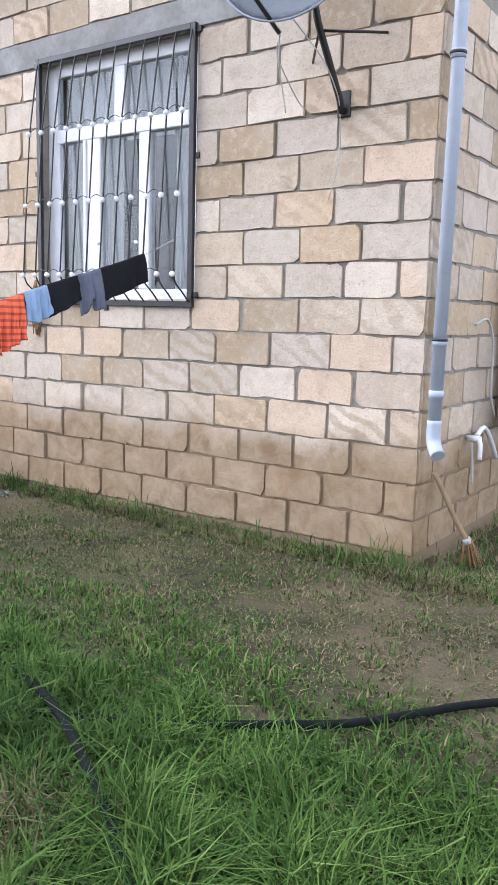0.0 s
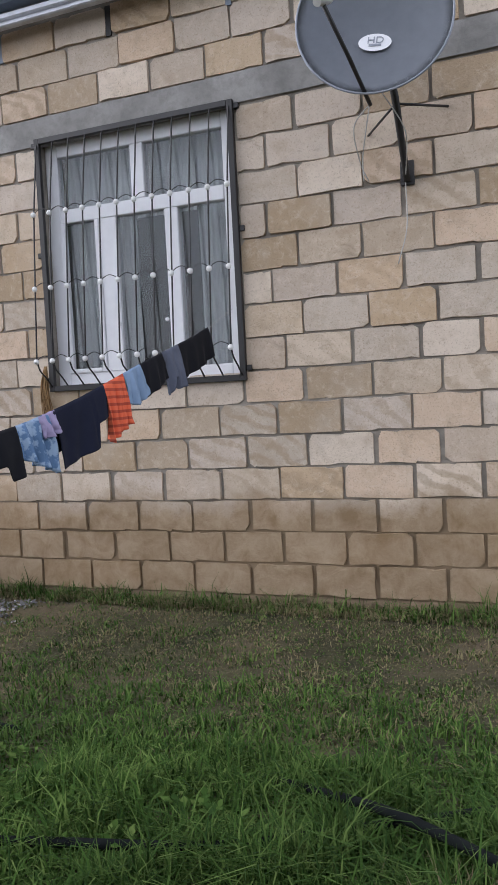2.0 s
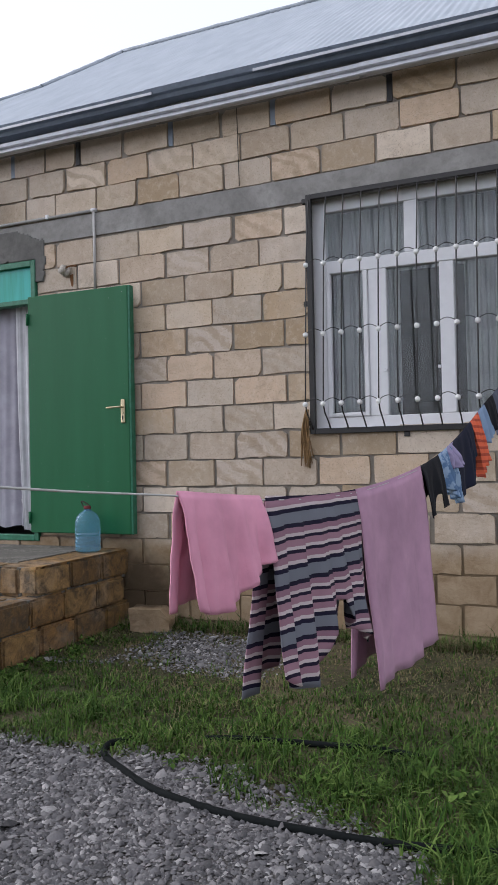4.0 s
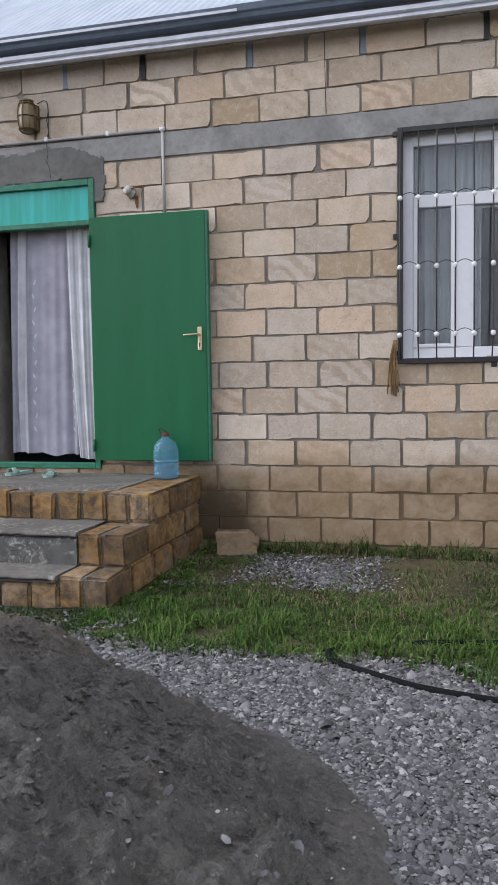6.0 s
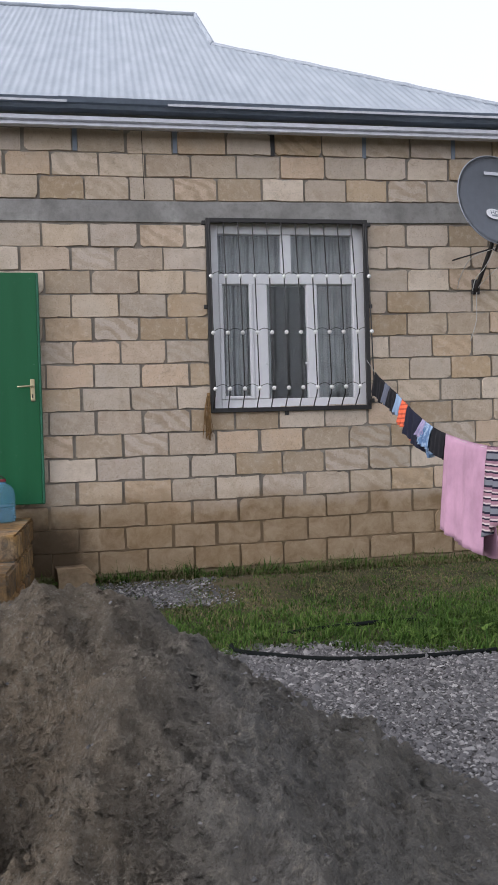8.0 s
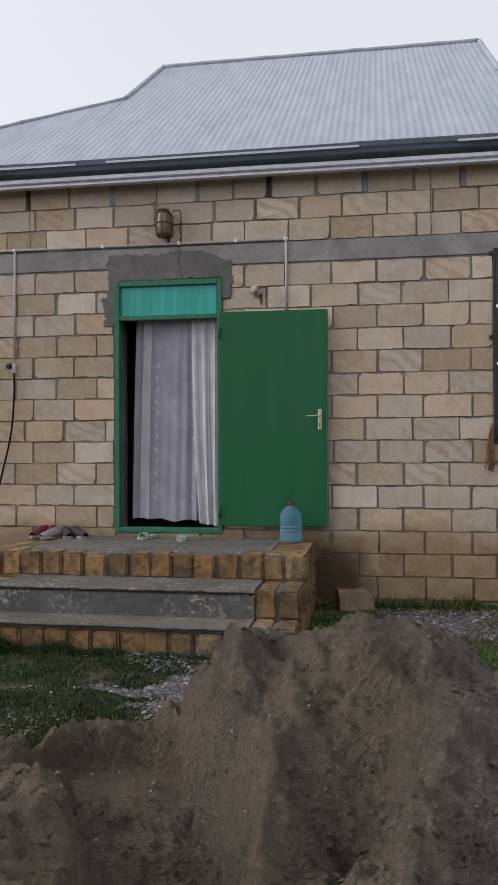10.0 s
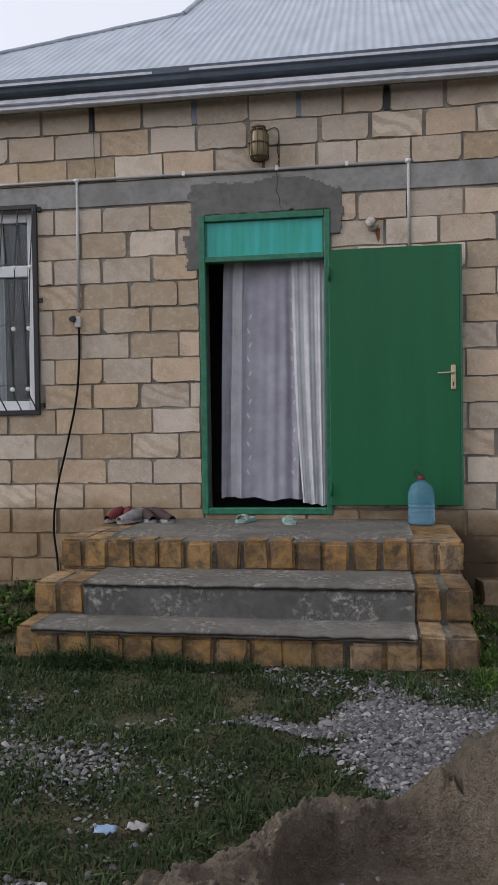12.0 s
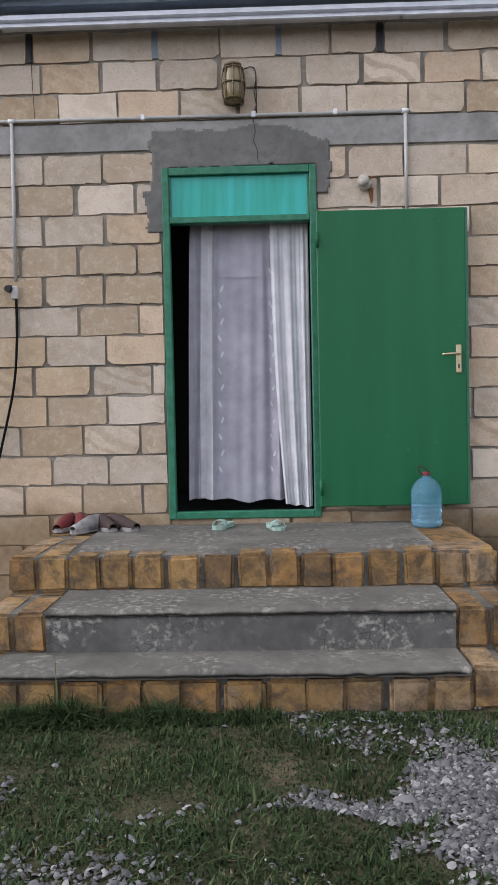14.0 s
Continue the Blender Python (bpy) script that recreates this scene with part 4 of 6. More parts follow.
bm = rod([(-5.625, YW - 0.006, 3.98), (-5.62, YW - 0.006, 3.6), (-5.615, YW - 0.006, 3.38)], 0.003, 5)
part("crack", bm, M_DARK_SHADE, wall_south)


# ---------------------------------------------------------------- windows
def window(name, x0, x1, z0, z1, mirror=False):
    """White plastic casement with two top lights and three lower lights, net curtains behind."""
    y0, y1 = YW + 0.07, YW + 0.14
    w = thing(name, "white plastic window with net curtains behind the glass", "window", at=(x0, YW, z0))
    w["kind"] = "structure"
    fx = lambda v: x0 + (v if not mirror else (x1 - x0) - v)

    def bar(label, a, b, c, d, yy0=y0, yy1=y1):
        a, b = sorted((fx(a), fx(b)))
        part(label, local(boxed(a, b, yy0, yy1, c, d, bev=0.006), w), M_WHITE, w)

    W = x1 - x0
    bar("window_frame", 0.0, 0.10, z0, z1)
    bar("window_frame", W - 0.115, W, z0, z1)
    bar("window_frame", 0.10, W - 0.115, z1 - 0.10, z1)
    bar("window_frame", 0.10, W - 0.115, z0, z0 + 0.10)
    zt0, zt1 = z0 + 1.145, z0 + 1.24
    bar("transom", 0.10, W - 0.115, zt0, zt1, y0 - 0.003)
    bar("mullion", 0.68, 0.78, zt1, z1 - 0.10, y0 - 0.002)
    bar("mullion", 0.41, 0.545, z0 + 0.10, zt0, y0 - 0.002)
    bar("mullion", 0.915, 1.015, z0 + 0.10, zt0, y0 - 0.002)
    # opened casement edge of the left light, and the sash of the middle one
    bar("sash", 0.10, 0.135, z0 + 0.10, zt0, y0 - 0.012, y0 + 0.03)
    bar("sash", 0.375, 0.41, z0 + 0.10, zt0, y0 - 0.012, y0 + 0.03)
    bar("sash", 0.135, 0.375, z0 + 0.10, z0 + 0.13, y0 - 0.012, y0 + 0.03)
    for a, b, c, d in ((0.10, 0.68, zt1, z1 - 0.10), (0.78, W - 0.115, zt1, z1 - 0.10), (0.10, 0.41, z0 + 0.10, zt0), (0.545, 0.915, z0 + 0.10, zt0), (1.015, W - 0.115, z0 + 0.10, zt0)):
        a, b = sorted((fx(a), fx(b)))
        g = part("pane", local(boxed(a, b, y0 + 0.03, y0 + 0.036, c, d), w), M_GLASS, w)
        g.visible_shadow = False
    part("window_sill", local(boxed(x0, x1, YW + 0.03, y0, z0 - 0.02, z0 + 0.008, bev=0.004), w), M_WHITE, w)
    for dx in (0.53, 0.90):
        part("mosquito_net_clip", local(boxed(fx(dx) - 0.012, fx(dx) + 0.012, y0 - 0.02, y0, z0 + 0.41, z0 + 0.43, bev=0.003), w), M_WHITE, w)
    # dark sheet puts the shade of the unlit room behind the glass
    part("reveal_dark", local(boxed(x0, x1, 5.3, 5.32, z0 - 0.3, z1 + 0.08), w), M_DARK_SHADE, w, "dark sheet behind the window, in place of room shade")
    return w


def net_curtain(name, x0, x1, z0, z1, y, folds, material, label, amp=0.02, seed=0):
    r = random.Random(seed)
    ph = [r.uniform(0, 6.28) for _ in range(5)]

    def fn(u, v):
        s = sum(math.sin(2 * math.pi * u * folds * f_ + p) / (i + 1.3) for i, (f_, p) in enumerate(zip((1, 1.7, 0.6, 2.9), ph)))
        return (x0 + (x1 - x0) * u, y + amp * s * (0.5 + 0.5 * v), z1 + (z0 - z1) * v + 0.006 * s * v)

    ob = link(name, sheet_mesh(fn, int(folds * 14), 10), material, smooth=True)
    return tagged(ob, label, "curtain")


window("window_1", *WIN_A)
window("window_2", *WIN_B)
net_curtain("net_curtain", -5.02, -4.47, 1.55, 3.18, YW + 0.26, 7, M_SHEER, "thin grey-white net curtain behind the window glass", seed=2)
net_curtain("net_curtain", -4.02, -3.62, 1.55, 3.18, YW + 0.30, 6, M_SHEER, "thin grey-white net curtain behind the window glass", seed=4)
net_curtain("net_curtain", -4.50, -4.0, 2.66, 3.18, YW + 0.28, 6, M_SHEER, "thin grey-white net curtain behind the window glass", seed=6)
net_curtain("net_curtain", -11.4, -10.4, 1.55, 3.18, YW + 0.28, 12, M_SHEER, "thin grey-white net curtain behind the window glass", seed=8)


def grille(name, x0, x1, z0, z1):
    """Belly-fronted window guard: angle-iron frame, twelve bars, ball collars and scalloped wire between them."""
    g = thing(name, "black iron window guard with white ball collars", "window guard", at=((x0 + x1) / 2, YW, z0))
    yf = YW - 0.012
    for a, b, c, d in ((x0 - 0.012, x0 + 0.028, z0 - 0.02, z1 + 0.02), (x1 - 0.028, x1 + 0.012, z0 - 0.02, z1 + 0.02)):
        part("frame_upright", local(boxed(a, b, yf - 0.022, yf + 0.008, c, d, bev=0.003), g), M_BLACK, g)
    for c, d in ((z0 - 0.02, z0 + 0.02), (z1 - 0.018, z1 + 0.02)):
        part("frame_rail", local(boxed(x0 + 0.028, x1 - 0.028, yf - 0.022, yf + 0.008, c, d, bev=0.003), g), M_BLACK, g)
    rows = (z0 + 1.185, z0 + 0.68, z0 + 0.185)
    ys = (YW - 0.115, YW - 0.155, YW - 0.19)
    n = 12
    sp = (x1 - x0 + 0.0) / n
    xs = [x0 + 0.012 + (x1 - x0 - 0.024) * i / (n - 1) for i in range(n)]
    for i, x in enumerate(xs):
        pts = [(x, yf - 0.01, z1), (x, yf - 0.03, z1 - 0.05), (x, ys[0], rows[0]), (x, ys[1], rows[1]), (x, ys[2], rows[2])]
        pts += [(x, ys[2] + 0.03, rows[2] - 0.06), (x, ys[2] + 0.10, rows[2] - 0.115), (x, yf - 0.01, z0 + 0.005)]
        part("bar", local(rod(pts, 0.0055, 6), g), M_BLACK, g)
        for y, z in zip(ys, rows):
            part("collar_ball", local(ball((x, y - 0.006, z), 0.019, 9), g), M_BALL, g, "white painted ball")
    for y, z in zip(ys, rows):
        for a, b in zip(xs, xs[1:]):
            m_ = (a + b) / 2
            pts = spline([(a, y, z), (a + 0.02, y, z + 0.022), (m_, y, z + 0.038), (b - 0.02, y, z + 0.022), (b, y, z)], 4)
            part("scallop", local(rod(pts, 0.003, 5), g), M_BLACK, g)
    for z in (z1 - 0.02, z0 + 0.93, z0 + 0.06):
        for x, s in ((x0 - 0.012, -1), (x1 + 0.012, 1)):
            a, b = sorted((x, x + s * 0.035))
            part("wall_lug", local(boxed(a, b, YW - 0.02, YW + 0.01, z - 0.018, z + 0.018, bev=0.003), g), M_BLACK, g)
    part("wall_lug", local(boxed((x0 + x1) / 2 - 0.07, (x0 + x1) / 2 - 0.03, YW - 0.02, YW + 0.01, z0 - 0.055, z0 - 0.02, bev=0.003), g), M_BLACK, g)
    return g


grille("window_guard", *WIN_A)
grille("window_guard", *WIN_B)
bm = bmesh.new()
rnd = random.Random(3)
for _ in range(26):
    x = -5.115 + rnd.uniform(-0.025, 0.025)
    tube(bm, spline([(-5.10 + rnd.uniform(-0.01, 0.01), YW - 0.04, 1.66), (x, YW - 0.03 - rnd.uniform(0, 0.03), 1.52), (x + rnd.uniform(-0.03, 0.03), YW - 0.02, 1.35 - rnd.uniform(0, 0.12))], 4), 0.0035, 4)
tagged(link("straw_wisp", bm, M_STRAW), "dry brown fibre wisp hanging from the window guard", "straw")


# ---------------------------------------------------------------- door
dx0, dx1, dz0, dz1 = DOOR
door = thing("door_1", "green painted steel door standing wide open", "door", at=((dx0 + dx1) / 2, YW, dz0))
door["kind"] = "structure"
fy0, fy1 = YW - 0.022, YW + 0.06
for nm, a, b, c, d in (("frame_upright", dx0, dx0 + 0.048, dz0, dz1), ("frame_upright", dx1 - 0.048, dx1, dz0, dz1), ("frame_rail", dx0 + 0.048, dx1 - 0.048, dz1 - 0.052, dz1),
                       ("frame_rail", dx0 + 0.048, dx1 - 0.048, 2.675, 2.718), ("threshold", dx0 + 0.048, dx1 - 0.048, dz0, dz0 + 0.05)):
    part(nm, local(boxed(a, b, fy0, fy1, c, d, bev=0.005), door), M_FRAME, door)
for a, b, c, d in ((dx0 + 0.048, dx0 + 0.062, 2.718, dz1 - 0.052), (dx1 - 0.062, dx1 - 0.048, 2.718, dz1 - 0.052)):
    part("glazing_bead", local(boxed(a, b, fy0 + 0.02, fy1, c, d, bev=0.002), door), M_FRAME, door)
part("transom_pane", local(boxed(dx0 + 0.062, dx1 - 0.062, YW + 0.012, YW + 0.02, 2.718, dz1 - 0.052), door), M_TEAL, door, "turquoise painted fanlight pane")
# leaf folded back against the wall
leaf = part("leaf", local(boxed(-7.548, -6.562, 3.966, 4.006, 0.735, 2.712, bev=0.006), door), M_GREEN, door, "green enamelled steel leaf")
edge = local(boxed(-6.566, -6.545, 3.972, 4.03, 0.735, 2.712, bev=0.004), door)
part("leaf_edge", edge, M_FRAME, door)
for z in (0.86, 2.52):
    part("hinge", local(rod([(-7.545, 3.955, z - 0.05), (-7.545, 3.955, z + 0.05)], 0.011, 8), door), M_GREEN, door)
hp = part("handle_plate", local(boxed(-6.635, -6.597, 3.955, 3.966, 1.615, 1.805, bev=0.008, seg=2), leaf), M_BRASS, leaf, "brass handle plate")
bm = rod(spline([(-6.616, 3.955, 1.742), (-6.616, 3.915, 1.742), (-6.64, 3.905, 1.742), (-6.735, 3.903, 1.738)], 5), 0.008, 8)
part("lever", local(bm, leaf), M_BRASS, leaf, "brass lever")
part("keyhole", local(boxed(-6.622, -6.612, 3.951, 3.955, 1.645, 1.675, bev=0.001), leaf), M_BLACK, leaf)
part("lock_cylinder", local(rod([(-6.616, 3.956, 1.70), (-6.616, 3.945, 1.70)], 0.009, 8), leaf), M_BRASS, leaf)


# net curtain in the doorway, gathered to the hinge side
def door_curtain():
    def fold(u, v, rows, base):
        deep = 0.006 * math.sin(2 * math.pi * 9 * u + 2 * v) + 0.010 * noise.noise((u * 5, v * 2.5, base))
        for c, wd, dp in rows:
            cc = c + 0.05 * (v - 0.5) * (c - 0.35) + 0.012 * math.sin(3.1 * v + 9 * c)
            deep += dp * math.exp(-((u - cc) / wd) ** 2)
        return deep

    # thin panel: pleated strip at its free edge, then nearly flat
    rows_a = ((0.05, 0.018, 0.03), (0.10, 0.016, -0.035), (0.15, 0.018, 0.035), (0.21, 0.02, -0.03), (0.30, 0.05, 0.012), (0.50, 0.06, -0.015), (0.66, 0.03, 0.03), (0.74, 0.025, -0.04), (0.82, 0.025, 0.04), (0.90, 0.03, -0.03))

    def thin(u, v):
        xl = -8.415 - 0.05 * v ** 0.7
        x = xl + (-7.60 - xl) * u
        bottom = 0.765 + 0.012 * math.sin(9 * u) + 0.008 * math.sin(23 * u)
        return (x, YW + 0.16 + fold(u, v, rows_a, 3) * (0.45 + 0.55 * v), 2.70 + (bottom - 2.70) * v)

    ob = link("door_curtain", sheet_mesh(thin, 170, 28), M_LACE, smooth=True)
    tagged(ob, "white net curtain with lace strips hanging in the doorway", "curtain")
    # gathered side that swings outwards over the threshold, brighter because it lies double
    rows_b = ((0.10, 0.07, -0.025), (0.30, 0.08, 0.03), (0.48, 0.06, -0.035), (0.66, 0.07, 0.03), (0.86, 0.07, -0.03))

    def gathered(u, v):
        xl = -7.86 + 0.10 * v - 0.03 * math.sin(2.4 * v)
        xr = -7.592
        bottom = 0.715 + 0.02 * (1 - u) + 0.006 * math.sin(14 * u)
        return (xl + (xr - xl) * u, YW + 0.115 - 0.02 * v + fold(u, v, rows_b, 7) * (0.35 + 0.3 * v), 2.70 + (bottom - 2.70) * v)

    part("gathered_side", sheet_mesh(gathered, 80, 28), M_LACE_DENSE, ob, "gathered double layer of white net", True)
    # free edge folded over
    def hem(u, v):
        a = Vector(thin(0.10 + 0.10 * u, v))
        return a + Vector((0.0, -0.012, 0.0))

    part("lace_edge", sheet_mesh(hem, 20, 28), M_LACE_DENSE, ob, "lace edging folded double", True)
    for u0, wv, rep in ((0.27, 0.013, 15), (0.70, 0.013, 15)):
        bm = bmesh.new()
        for i in range(rep):
            v = 0.05 + 0.9 * i / rep
            c = Vector(thin(u0 + (0.010 if i % 2 else -0.010), v))
            bmesh.ops.create_uvsphere(bm, u_segments=7, v_segments=5, radius=wv, matrix=Matrix.Translation(c + Vector((0, -0.005, 0))) @ Matrix.Rotation(0.4 if i % 2 else -0.4, 4, "Y") @ Matrix.Diagonal((0.7, 0.15, 2.0, 1)))
        tagged(part("lace_strip", bm, M_LACE_DENSE, ob, "denser white lace sprigs"), kind="stuff")
    bm = sheet_mesh(lambda u, v: Vector(thin(0.22 + 0.46 * u, v * 0.19)) + Vector((0, -0.008, 0)), 60, 6)
    part("flounce", bm, M_LACE, ob, "", True)


door_curtain()

# ---------------------------------------------------------------- doorstep
stair = thing("doorstep", "doorstep of yellow stone blocks and worn concrete treads", "steps", at=(-8.0, 3.0, 0))
sx0, sx1 = -9.345, -6.66
CH = 0.335
levels = ((2.94, YW + 0.012, 0.41, 0.612), (2.49, YW + 0.012, 0.20, 0.41), (2.21, YW + 0.012, -0.15, 0.20))
inset = 0.028
for i, (ya, yb_, za, zb_) in enumerate(levels):
    back = YW + 0.012 if i == 0 else levels[i - 1][0] + inset
    part("core", local(boxed(sx0 + inset, sx1 - inset, ya + inset, back, za - 0.02, zb_ - 0.012), stair), M_CONCRETE, stair, "grey mortar between the blocks")


def worn_slab(x0, x1, y0, y1, z0, z1, seed, amp=0.006):
    """A cast concrete slab with an uneven, rounded front edge."""
    bm = bmesh.new()
    n, mlen = int((x1 - x0) / 0.05), 7
    rows_ = []
    for i in range(n + 1):
        x = x0 + (x1 - x0) * i / n
        w = amp * noise.noise((x * 6, seed, 1)) + amp * noise.noise((x * 19, seed, 5))
        e = [(y1, z1 + w * 0.4), (y0 + 0.06, z1 + w * 0.3), (y0 + 0.02, z1 - 0.002 + w), (y0 + 0.004 + w, z1 - 0.012 + w), (y0 + w, z1 - 0.03 + w), (y0 + 0.004 + w * 0.7, (z0 + z1) / 2), (y0 + 0.006 + w * 0.5, z0)]
        rows_.append([bm.verts.new((x, y, z)) for y, z in e])
    for a, b in zip(rows_, rows_[1:]):
        for j in range(len(a) - 1):
            bm.faces.new((a[j], a[j + 1], b[j + 1], b[j])).smooth = True
    bm.faces.new(rows_[0])
    bm.faces.new(rows_[-1][::-1])
    return bm


cx0, cx1 = sx0 + CH, sx1 - CH
part("landing", local(worn_slab(cx0 - 0.02, cx1 + 0.03, 3.10, YW + 0.02, 0.55, 0.618, 3), stair), M_CONCRETE, stair, "worn grey concrete landing with damp patches")
part("tread", local(worn_slab(cx0, cx1, 2.475, 2.97, 0.385, 0.418, 5), stair), M_CONCRETE, stair, "worn grey concrete tread")
part("riser", local(worn_slab(cx0, cx1, 2.488, 2.55, 0.18, 0.385, 8, 0.004), stair), M_RISER, stair, "dark cracked cement riser with pale flakes")
part("tread", local(worn_slab(sx0 + 0.12, cx1, 2.19, 2.52, 0.165, 0.205, 7), stair), M_CONCRETE, stair, "worn grey concrete tread")


def step_block(seed, lx, ly, lz):
    r = random.Random(seed)
    bm = boxed(-lx / 2, lx / 2, -ly / 2, ly / 2, -lz / 2, lz / 2)
    for v in bm.verts:
        v.co += Vector([r.uniform(-0.006, 0.005) for _ in range(3)])
    bmesh.ops.bevel(bm, geom=bm.edges[:], offset=0.017, segments=2, affect="EDGES")
    for v in bm.verts:
        v.co += Vector([r.uniform(-0.0035, 0.0035) for _ in range(3)])
    me = bpy.data.meshes.new("step_block")
    bm.to_mesh(me)
    bm.free()
    me.materials.append(M_STEPSTONE)
    return me


def put_block(me, x, y, z, rz=0.0):
    ob = new("step_block", me)
    ob.parent = stair
    ob.matrix_basis = stair.matrix_basis.inverted() @ pose(x, y, z, 0, 0, rz)


heads = [step_block(s, 0.168, 0.19, 0.195) for s in range(5)]
n = 11
for i in range(n):
    x = cx0 + (cx1 - cx0) * (i + 0.5) / n
    put_block(heads[(i * 3) % 5], x + 0.012 * math.sin(5.3 * i), 3.03 + 0.008 * math.sin(3.1 * i), 0.505 + 0.005 * math.sin(7.7 * i), 3 * math.sin(9.1 * i))
lows = [step_block(20 + s, 0.19, 0.17, 0.17) for s in range(4)]
for i in range(12):
    x = sx0 + 0.1 + (cx1 - sx0 - 0.1) * (i + 0.5) / 12
    put_block(lows[(i * 3) % 4], x + 0.014 * math.sin(4.7 * i), 2.29 + 0.008 * math.sin(2.9 * i), 0.075 + 0.006 * math.sin(6.1 * i), 3 * math.sin(8.3 * i))
cheek = [step_block(40 + s, 0.16, 0.37, 0.195) for s in range(5)]
cheek_low = [step_block(50 + s, 0.16, 0.30, 0.195) for s in range(4)]
rnd = random.Random(8)
for side, xa in (("w", sx0), ("e", cx1)):
    for j in range(2):
        x = xa + 0.0825 + 0.17 * j
        for lvl, (yfront, z) in enumerate(((2.94, 0.508), (2.49, 0.305), (2.21, 0.10))):
            y = yfront
            while y < 3.9:
                put_block(rnd.choice(cheek), x + (0.002 * lvl), y + 0.19, z)
                y += 0.385
                if lvl and y > levels[0][0] and not (j == 0 if side == "w" else j == 1):
                    break
part("capping", local(worn_slab(cx1 + 0.0, sx1 - 0.01, 3.0, YW, 0.60, 0.611, 11, 0.003), stair), M_STEPSTONE, stair, "ochre stained stone capping")

# ---------------------------------------------------------------- wall fittings
lamp = thing("wall_lamp", "caged bulkhead lamp with yellowed glass on the wall", "lamp", at=(-8.08, YW, 3.57))
part("back_plate", local(boxed(-8.15, -8.01, YW - 0.025, YW, 3.46, 3.68, bev=0.02, seg=2), lamp), M_LAMPCAGE, lamp)
LX, LY, LZ = -8.08, YW - 0.088, 3.445
barrel = [(0.050, 0.0), (0.066, 0.02), (0.076, 0.07), (0.079, 0.12), (0.076, 0.17), (0.066, 0.22), (0.050, 0.24)]
part("glass", local(turned([(r - 0.008, z) for r, z in barrel], (LX, LY, LZ), 18), lamp), M_LAMPGLASS, lamp, "yellowed lamp glass", True)
for r, z in barrel[1:-1:2] + [barrel[-1], barrel[0]]:
    pts = [(LX + r * math.cos(a), LY + r * math.sin(a), LZ + z) for a in np.linspace(0, 2 * math.pi, 19)]
    part("cage_ring", local(tube(bmesh.new(), pts, 0.005, 6, caps=False), lamp), M_LAMPCAGE, lamp)
for a in np.linspace(0, 2 * math.pi, 9)[:-1]:
    part("cage_bar", local(rod([(LX + r * math.cos(a), LY + r * math.sin(a), LZ + z) for r, z in barrel], 0.0045, 6), lamp), M_LAMPCAGE, lamp)
part("cap", local(turned([(0.055, 0.236), (0.058, 0.25), (0.03, 0.262)], (LX, LY, LZ), 16), lamp), M_LAMPCAGE, lamp)
bm = rod(spline([(-8.02, YW - 0.02, 3.69), (-7.96, YW - 0.015, 3.71), (-7.93, YW - 0.012, 3.66), (-7.93, YW - 0.012, 3.40)], 6), 0.004, 6)
tagged(link("lamp_cable", bm, M_BLACK), "thin black cable from lamp to conduit", "cable")

con = thing("conduit", "pale grey plastic cable conduit clipped along the wall", "conduit", at=(-9.0, YW, 3.39))
part("pipe", local(rod([(XW, YW - 0.014, 3.40), (-9.6, YW - 0.014, 3.395), (-6.935, YW - 0.014, 3.385)], 0.012, 8), con), M_GREYP, con)
part("pipe", local(rod([(-6.93, YW - 0.014, 3.38), (-6.928, YW - 0.014, 2.72)], 0.012, 8), con), M_GREYP, con)
part("pipe", local(rod([(-9.60, YW - 0.014, 3.39), (-9.605, YW - 0.014, 2.32)], 0.012, 8), con), M_GREYP, con)
for x, z in ((-6.93, 3.387), (-9.60, 3.395)):
    part("joint_collar", local(rod([(x - 0.022, YW - 0.014, z), (x + 0.022, YW - 0.014, z)], 0.017, 8), con), M_WHITE, con)
for x in (-10.6, -8.7, -7.95, -7.4):
    part("clip", local(boxed(x - 0.014, x + 0.014, YW - 0.03, YW, 3.374, 3.412, bev=0.004), con), M_WHITE, con)
sock = thing("outdoor_socket", "black and white outdoor plug socket on the wall", "socket", at=(-9.61, YW, 2.24))
part("body", local(boxed(-9.635, -9.585, YW - 0.04, YW, 2.19, 2.28, bev=0.01, seg=2), sock), M_GREYP, sock)
bm = rod([(-9.645, YW - 0.02, 2.262), (-9.645, YW - 0.075, 2.255)], [0.03, 0.022], 10)
part("plug", local(bm, sock), M_BLACK, sock, "black rubber plug")
bm = rod(spline([(-9.60, YW - 0.03, 2.19), (-9.60, YW - 0.035, 1.95), (-9.63, YW - 0.04, 1.6), (-9.72, YW - 0.05, 1.2), (-9.80, YW - 0.07, 0.85), (-9.82, YW - 0.10, 0.55), (-9.77, YW - 0.16, 0.30), (-9.70, YW - 0.3, 0.06)], 6), 0.009, 7)
tagged(link("hanging_cable", bm, M_RUBBER), "thick black cable hanging down the wall from the socket", "cable")
ins = thing("insulator", "cracked white ceramic line insulator on a rusty hook", "insulator", at=(-7.18, YW, 2.90))
bm = turned([(0.02, 0), (0.048, 0.005), (0.05, 0.03), (0.03, 0.04), (0.045, 0.055), (0.04, 0.08), (0.015, 0.09)], (0, 0, 0), 14)
bm.transform(pose(-7.20, YW - 0.004, 2.90, 70, 0, -25) @ Matrix.Scale(0.95, 4))
part("ceramic", local(bm, ins), M_CERAMIC, ins)
part("hook", local(rod(spline([(-7.12, YW, 2.95), (-7.16, YW - 0.05, 2.94), (-7.22, YW - 0.07, 2.91), (-7.25, YW - 0.05, 2.94)], 5), 0.006, 6), ins), M_RUST, ins, "rusty iron hook")
bm = bmesh.new()
